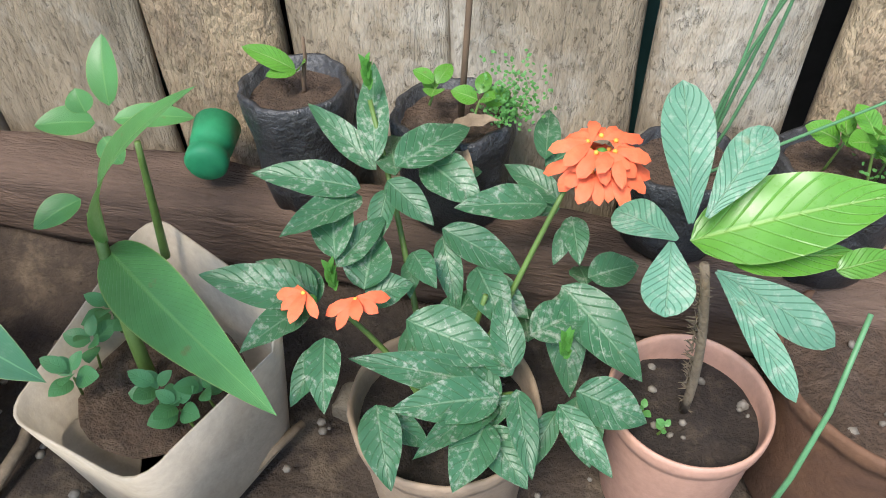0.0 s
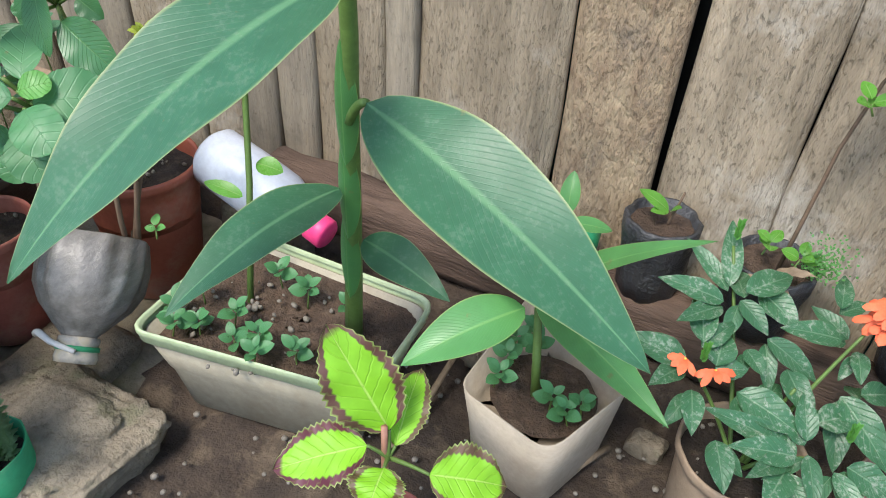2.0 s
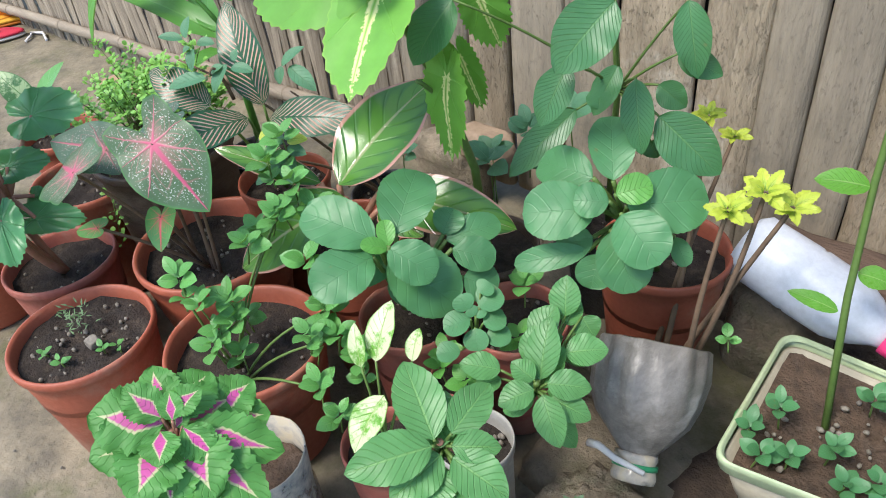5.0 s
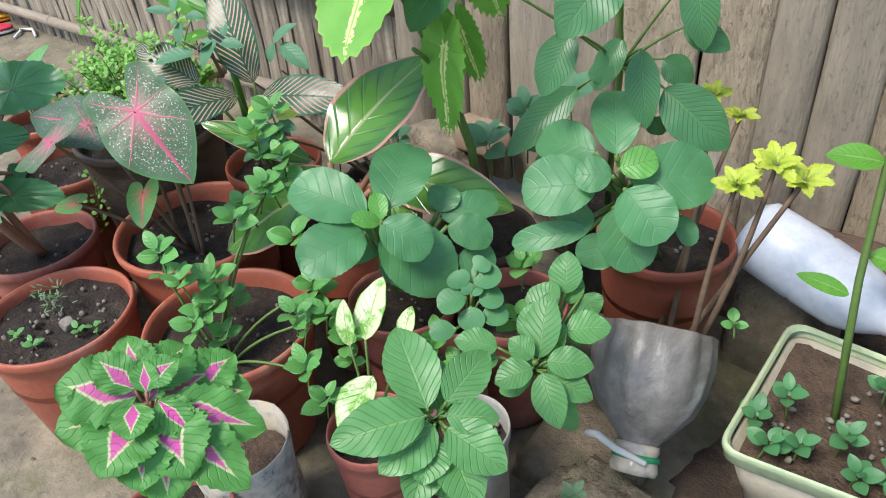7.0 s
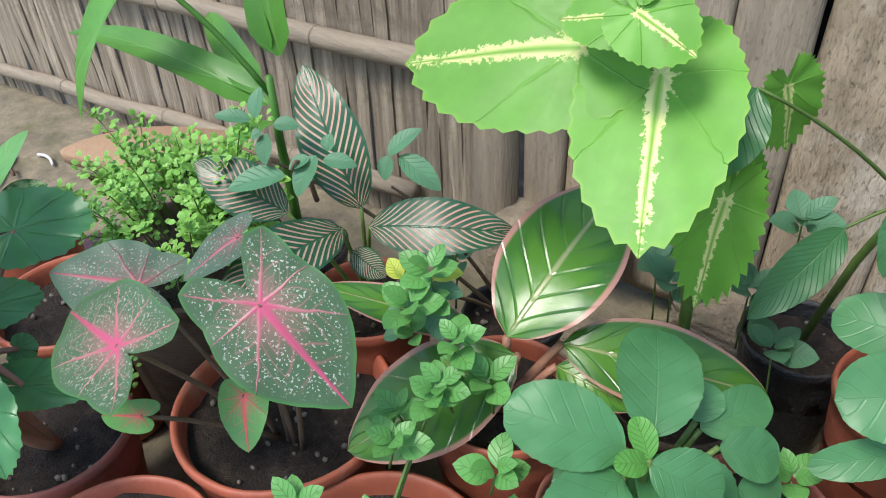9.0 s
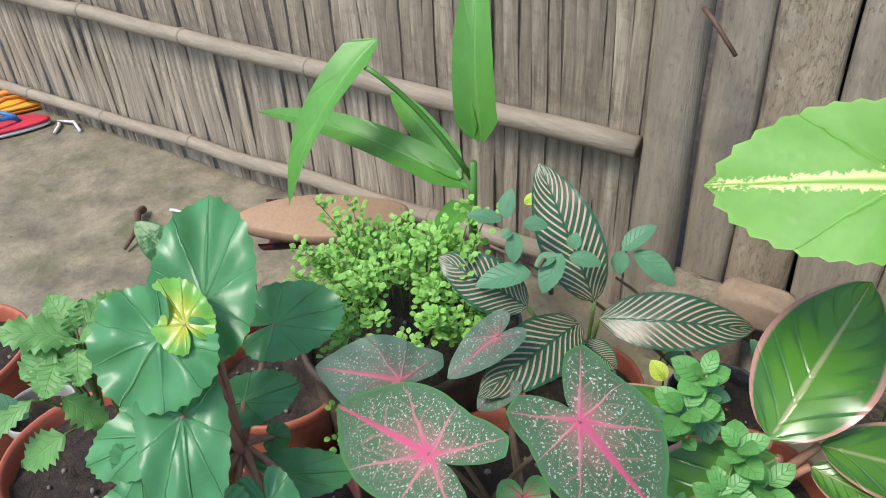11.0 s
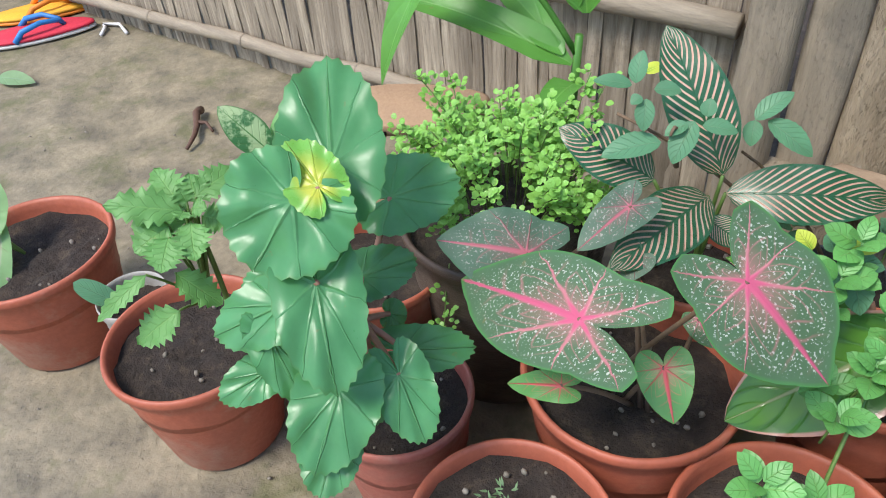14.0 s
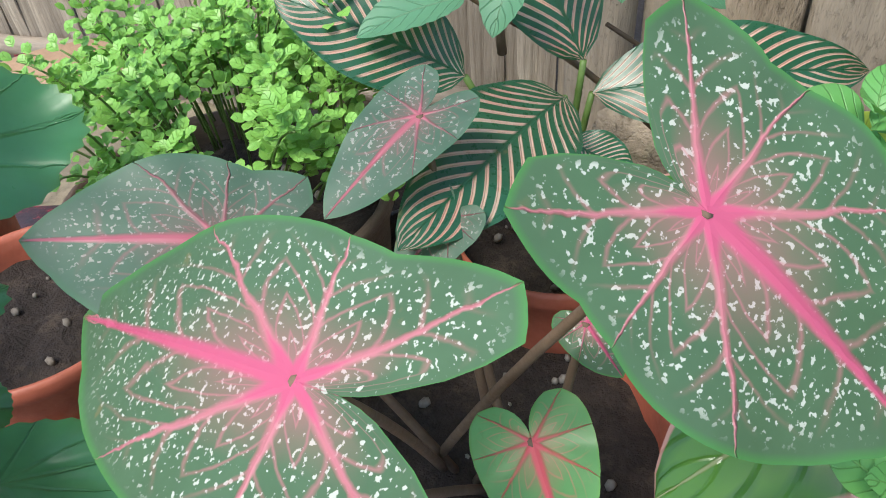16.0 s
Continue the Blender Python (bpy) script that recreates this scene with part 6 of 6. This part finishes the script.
tube(bm, [(-0.916, 1.113, 0.12), (-0.93, 1.13, 0.19), (-0.95, 1.16, 0.26), (-0.955, 1.172, 0.30)], 0.0075, 0.005, 9)
part("stem", bm, stem_green, ob)
rosette_sprigs(ob, [(-0.965, 1.08, 0.17), (-0.97, 1.12, 0.17), (-0.86, 1.08, 0.155), (-0.845, 1.10, 0.16), (-0.885, 1.09, 0.16), (-0.96, 1.19, 0.17), (-0.94, 1.15, 0.18), (-0.975, 1.16, 0.17)], kalanchoe_mat, 0.029, 14, 6, 0.03, "seedling")
bm = bmesh.new()
ob = thing("green_shoot", "upright young shoot with bright green leaves by the beam", "seedling", (-0.95, 1.23, 0.19))
leaves(ob, GREEN_SHOOT_LEAVES, canna_young, "oval", cup=0.2)
tube(bm, arc((-0.95, 1.23, 0.19), (-0.93, 1.23, 0.34)), 0.005, 0.003)
part("stem", bm, stem_green, ob)

ob = thing("green_cup", "green plastic cup lying on its side on the beam", "cup", (-0.955, 1.36, 0.188))
bm = bmesh.new()
lathe(bm, [(0.008, 0.0), (0.020, 0.001), (0.024, 0.006), (0.024, 0.018), (0.019, 0.023), (0.024, 0.032), (0.027, 0.07), (0.0245, 0.07), (0.021, 0.032), (0.008, 0.028)], (-0.949, 1.335, 0.228), 28, axis=(-0.25, 1, 0.1))
part("cup_wall", bm, green_plastic, ob)


def bag_pot(label, x, y, z0, r, h, seed):
    """A nursery bag of creased black plastic, folded at its edge."""
    ob = thing("nursery_bag", label, "nursery bag", (x, y, z0))
    bm = bmesh.new()
    lathe(bm, [(r * 0.5, 0.0), (r * 0.9, 0.004), (r * 0.98, h * 0.3), (r * 0.96, h * 0.6), (r * 1.04, h * 0.78), (r * 1.05, h * 0.98), (r * 1.0, h), (r * 0.93, h * 0.99), (r * 0.9, h * 0.8), (r * 0.1, h * 0.78)], (x, y, z0), 64, wobble=0.10, seed=seed)
    part("bag", bm, black_bag, ob)
    part("soil", soil_disc(x, y, z0 + h * 0.88, r * 0.9, seed), soil_brown, ob)
    return ob


ob = bag_pot("black plastic nursery bag with a bare cutting", -0.912, 1.298, 0.188, 0.056, 0.145, 3)
bm = bmesh.new()
tube(bm, [(-0.905, 1.30, 0.3), (-0.902, 1.30, 0.335), (-0.896, 1.30, 0.36), (-0.892, 1.295, 0.385)], 0.003, 0.0016)
part("stem", bm, stem_brown, ob)
leaves(ob, [(-0.908, 1.298, 0.345, -0.955, 1.285, 0.375, 0.024), (-0.908, 1.298, 0.345, -0.93, 1.275, 0.35, 0.018), (-0.905, 1.30, 0.345, -0.89, 1.285, 0.365, 0.014)], broad_mat, "oval")
ob.location += Vector((0.067, 0.085, -0.010))

ob = bag_pot("black nursery bag with dry leaves and small green weeds", -0.765, 1.298, 0.188, 0.06, 0.125, 5)
DRY = [(-0.78, 1.24, 0.31, -0.83, 1.22, 0.29, 0.02), (-0.75, 1.25, 0.31, -0.72, 1.19, 0.28, 0.018), (-0.77, 1.25, 0.31, -0.76, 1.20, 0.31, 0.015), (-0.76, 1.27, 0.31, -0.71, 1.25, 0.34, 0.016)]
leaves(ob, DRY, dry_leaf, "lance", "dry curled leaf", ripple=0.1)
bm = bmesh.new()
tube(bm, [(-0.757, 1.295, 0.3), (-0.752, 1.30, 0.38), (-0.745, 1.31, 0.50), (-0.73, 1.305, 0.60), (-0.70, 1.30, 0.68)], 0.0035, 0.002)
part("stem", bm, stem_brown, ob)
rosette_sprigs(ob, [(-0.78, 1.29, 0.335), (-0.735, 1.285, 0.33)], broad_mat, 0.028, 4, 4)
rosette_sprigs(ob, [(-0.72, 1.27, 0.63), (-0.70, 1.265, 0.68), (-0.735, 1.27, 0.58), (-0.66, 1.26, 0.69)], broad_mat, 0.032, 18, 4)
rng = random.Random(19)
bm = bmesh.new()
for k in range(420):
    p = Vector((-0.705 + rng.gauss(0, 0.015), 1.288 + rng.gauss(0, 0.012), 0.315 + abs(rng.gauss(0.015, 0.022))))
    d = Vector((rng.uniform(-1, 1), rng.uniform(-1, 1), rng.uniform(0, 1))).normalized() * rng.uniform(0.003, 0.006)
    add_leaf(bm, p, p + d, 0.0035, "oval", n=3, m=1)
tagged(part("weed_tuft", bm, mint_mat, ob), kind="stuff")
ob.location += Vector((0.090, 0.085, 0.000))

ob = bag_pot("black nursery bag with small bright seedlings", -0.515, 1.30, 0.188, 0.06, 0.12, 7)
rosette_sprigs(ob, [(-0.53, 1.285, 0.33), (-0.51, 1.275, 0.34), (-0.49, 1.285, 0.32)], broad_mat, 0.032, 8, 5, 0.04)
bm = bmesh.new()
for k in range(220):
    p = Vector((-0.48 + rng.gauss(0, 0.018), 1.285 + rng.gauss(0, 0.015), 0.315 + abs(rng.gauss(0.0, 0.015))))
    d = Vector((rng.uniform(-1, 1), rng.uniform(-1, 1), rng.uniform(0, 1))).normalized() * rng.uniform(0.003, 0.006)
    add_leaf(bm, p, p + d, 0.004, "oval", n=3, m=1)
tagged(part("weed_tuft", bm, mint_mat, ob), kind="stuff")
ob.location += Vector((0.21, 0.085, 0.0))
ob = bag_pot("low black nursery bag pot behind the orange flowers", -0.635, 1.30, 0.188, 0.055, 0.10, 8)
for k, (dx, dz, lean) in enumerate(((0.015, 0.46, 0.0), (0.06, 0.40, 0.03), (0.10, 0.38, 0.05), (0.16, 0.14, 0.0), (0.03, 0.30, -0.02))):
    bm = bmesh.new()
    tube(bm, arc((-0.625, 1.29, 0.27), (-0.625 + dx, 1.275 - lean, 0.27 + dz), (-0.03 * (k % 3 - 1), -0.01, 0.03 * (k % 2))), 0.0018, 0.001)
    part("chive_leaf", bm, chive_mat, ob)
ob.location += Vector((0.190, 0.085, 0.000))

# ---- crossandra, euphorbia and the rusty pot ----
ob = potted("potted_crossandra", "orange-flowered crossandra in a weathered clay-coloured pot", -0.627, 1.142, 0.165, 0.088, clay_pot, seed=25, stones=8, taper=0.82, wobble=0.03)
leaves(ob, CROSSANDRA_LEAVES, crossandra_mat, "lance", cup=0.25, ripple=0.025, n=18, m=5)
leaves(ob, CROSSANDRA_LOW_LEAVES, crossandra_mat, "lance", cup=0.25, ripple=0.025, n=18, m=5)
leaves(ob, under_leaves(CROSSANDRA_LEAVES + CROSSANDRA_LOW_LEAVES, 41, 0.85, 0.9, 0.018), crossandra_mat, "lance", cup=0.25, ripple=0.03, n=14, m=4)
for a, b in (((-0.64, 1.145, 0.14), (-0.734, 1.310, 0.360)), ((-0.62, 1.145, 0.14), (-0.545, 1.26, 0.34)), ((-0.62, 1.135, 0.14), (-0.556, 1.131, 0.212)), ((-0.635, 1.135, 0.14), (-0.72, 1.145, 0.265)), ((-0.625, 1.145, 0.14), (-0.6, 1.19, 0.26))):
    bm = bmesh.new()
    tube(bm, arc(a, b, (0, 0.01, 0.0)), 0.0035, 0.0022)
    part("stem", bm, stem_green, ob)


def flower_head(x, y, z, r, rings, seed):
    """Fans of five drooping petals set in rings round the spike; rings of (count, rise, reach, first turn)."""
    rng = random.Random(seed)
    core = bmesh.new()
    bmesh.ops.create_icosphere(core, subdivisions=2, radius=r * 0.18, matrix=Matrix.Translation((x, y, z - r * 0.1)))
    head = part("flower_head", core, kal_young, ob, "cluster of orange flowers")
    for count, rise, reach, first in rings:
        for k in range(count):
            bm = bmesh.new()
            a = first + 2 * math.pi * k / count + rng.uniform(-0.15, 0.15)
            c0 = Vector((x + math.cos(a) * r * reach, y + math.sin(a) * r * reach, z + r * rise))
            for p in range(5):
                t = a + (p - 2) * 0.66 + rng.uniform(-0.16, 0.16)
                d = Vector((math.cos(t), math.sin(t), -0.3 + 0.6 * rise + rng.uniform(-0.3, 0.3))).normalized()
                add_leaf(bm, c0, c0 + d * r * rng.uniform(0.85, 1.15), r * rng.uniform(0.34, 0.46), "spoon", 0.22, -0.12, n=8, m=2, ripple=0.09, seed=k + p)
            part("flower", bm, petal, head)
            bm = bmesh.new()
            bmesh.ops.create_icosphere(bm, subdivisions=1, radius=r * 0.075, matrix=Matrix.Translation(c0 + Vector((math.cos(a), math.sin(a), 0.5)) * r * 0.1))
            part("flower_eye", bm, petal_eye, head)


flower_head(-0.523, 1.272, 0.364, 0.031, ((6, -0.35, 0.45, 0.2), (5, 0.15, 0.3, 0.6)), 1)
flower_head(-0.733, 1.134, 0.284, 0.027, ((1, 0.3, 0.1, 3.9),), 2)
flower_head(-0.700, 1.146, 0.274, 0.027, ((1, 0.3, 0.1, -1.0),), 3)
for x, y, z in ((-0.734, 1.310, 0.370), (-0.527, 1.15, 0.245), (-0.717, 1.145, 0.285)):
    bm = bmesh.new()
    for k in range(14):
        p = Vector((x, y, z + 0.002 * k))
        d = Vector((math.cos(k * 2.4) * 0.4, math.sin(k * 2.4) * 0.4, 1)).normalized() * 0.014
        add_leaf(bm, p, p + d, 0.006, "lance", n=4, m=1)
    part("flower_spike", bm, kal_young, ob, "green pointed flower spike")

ob = potted("potted_crown_of_thorns", "thorny-stemmed euphorbia in a pink plastic pot", -0.412, 1.20, 0.16, 0.074, pink_pot, seed=26, soil=soil_dark, depth=0.03, taper=0.85, stones=16)
leaves(ob, EUPHORBIA_LEAVES, euphorbia_mat, "spoon", cup=0.1, n=18, m=5)
stem_pts = arc((-0.412, 1.205, 0.13), (-0.439, 1.178, 0.345), (0.006, 0, 0))
bm = bmesh.new()
tube(bm, stem_pts, 0.0045, 0.0035, 9)
part("stem", bm, thorn_mat, ob, "grey-brown thorny stem")
bm = bmesh.new()
rng = random.Random(3)
for k in range(150):
    p = Vector(stem_pts[0]).lerp(Vector(stem_pts[-1]), rng.random())
    a = rng.uniform(0, 6.28)
    tube(bm, [p, p + Vector((math.cos(a), math.sin(a), rng.uniform(-0.2, 0.5))).normalized() * rng.uniform(0.006, 0.010)], 0.0009, 0.0002, 4)
tagged(part("thorn", bm, thorn_mat, ob), kind="stuff")
rosette_sprigs(ob, [(-0.43, 1.175, 0.135), (-0.45, 1.19, 0.135)], mint_mat, 0.01, 3, 4)

ob = potted("potted_broadleaf", "broad glossy-leaved plant in a rusty metal pot", -0.232, 1.255, 0.185, 0.11, rust_pot, seed=27, soil=soil_brown, taper=0.92, stones=10, wobble=0.02)
leaves(ob, BROAD_LEAVES, broad_mat, "lance", ripple=0.02, n=22, m=5)
bm = bmesh.new()
tube(bm, [(-0.345, 1.12, 0.10), (-0.335, 1.13, 0.17), (-0.325, 1.15, 0.24), (-0.315, 1.19, 0.31)], 0.003, 0.002)
part("stem", bm, chive_mat, ob)
for pts in ([(-0.84, 1.10, 0.01), (-0.82, 1.13, 0.02), (-0.80, 1.17, 0.02)], [(-1.10, 0.99, 0.0), (-1.085, 1.07, 0.03), (-1.07, 1.16, 0.10)]):
    bm = bmesh.new()
    tube(bm, pts, 0.008, 0.005, 8)
    solid("stick", bm, dry_leaf, "dry broken stick between the containers", "stick")
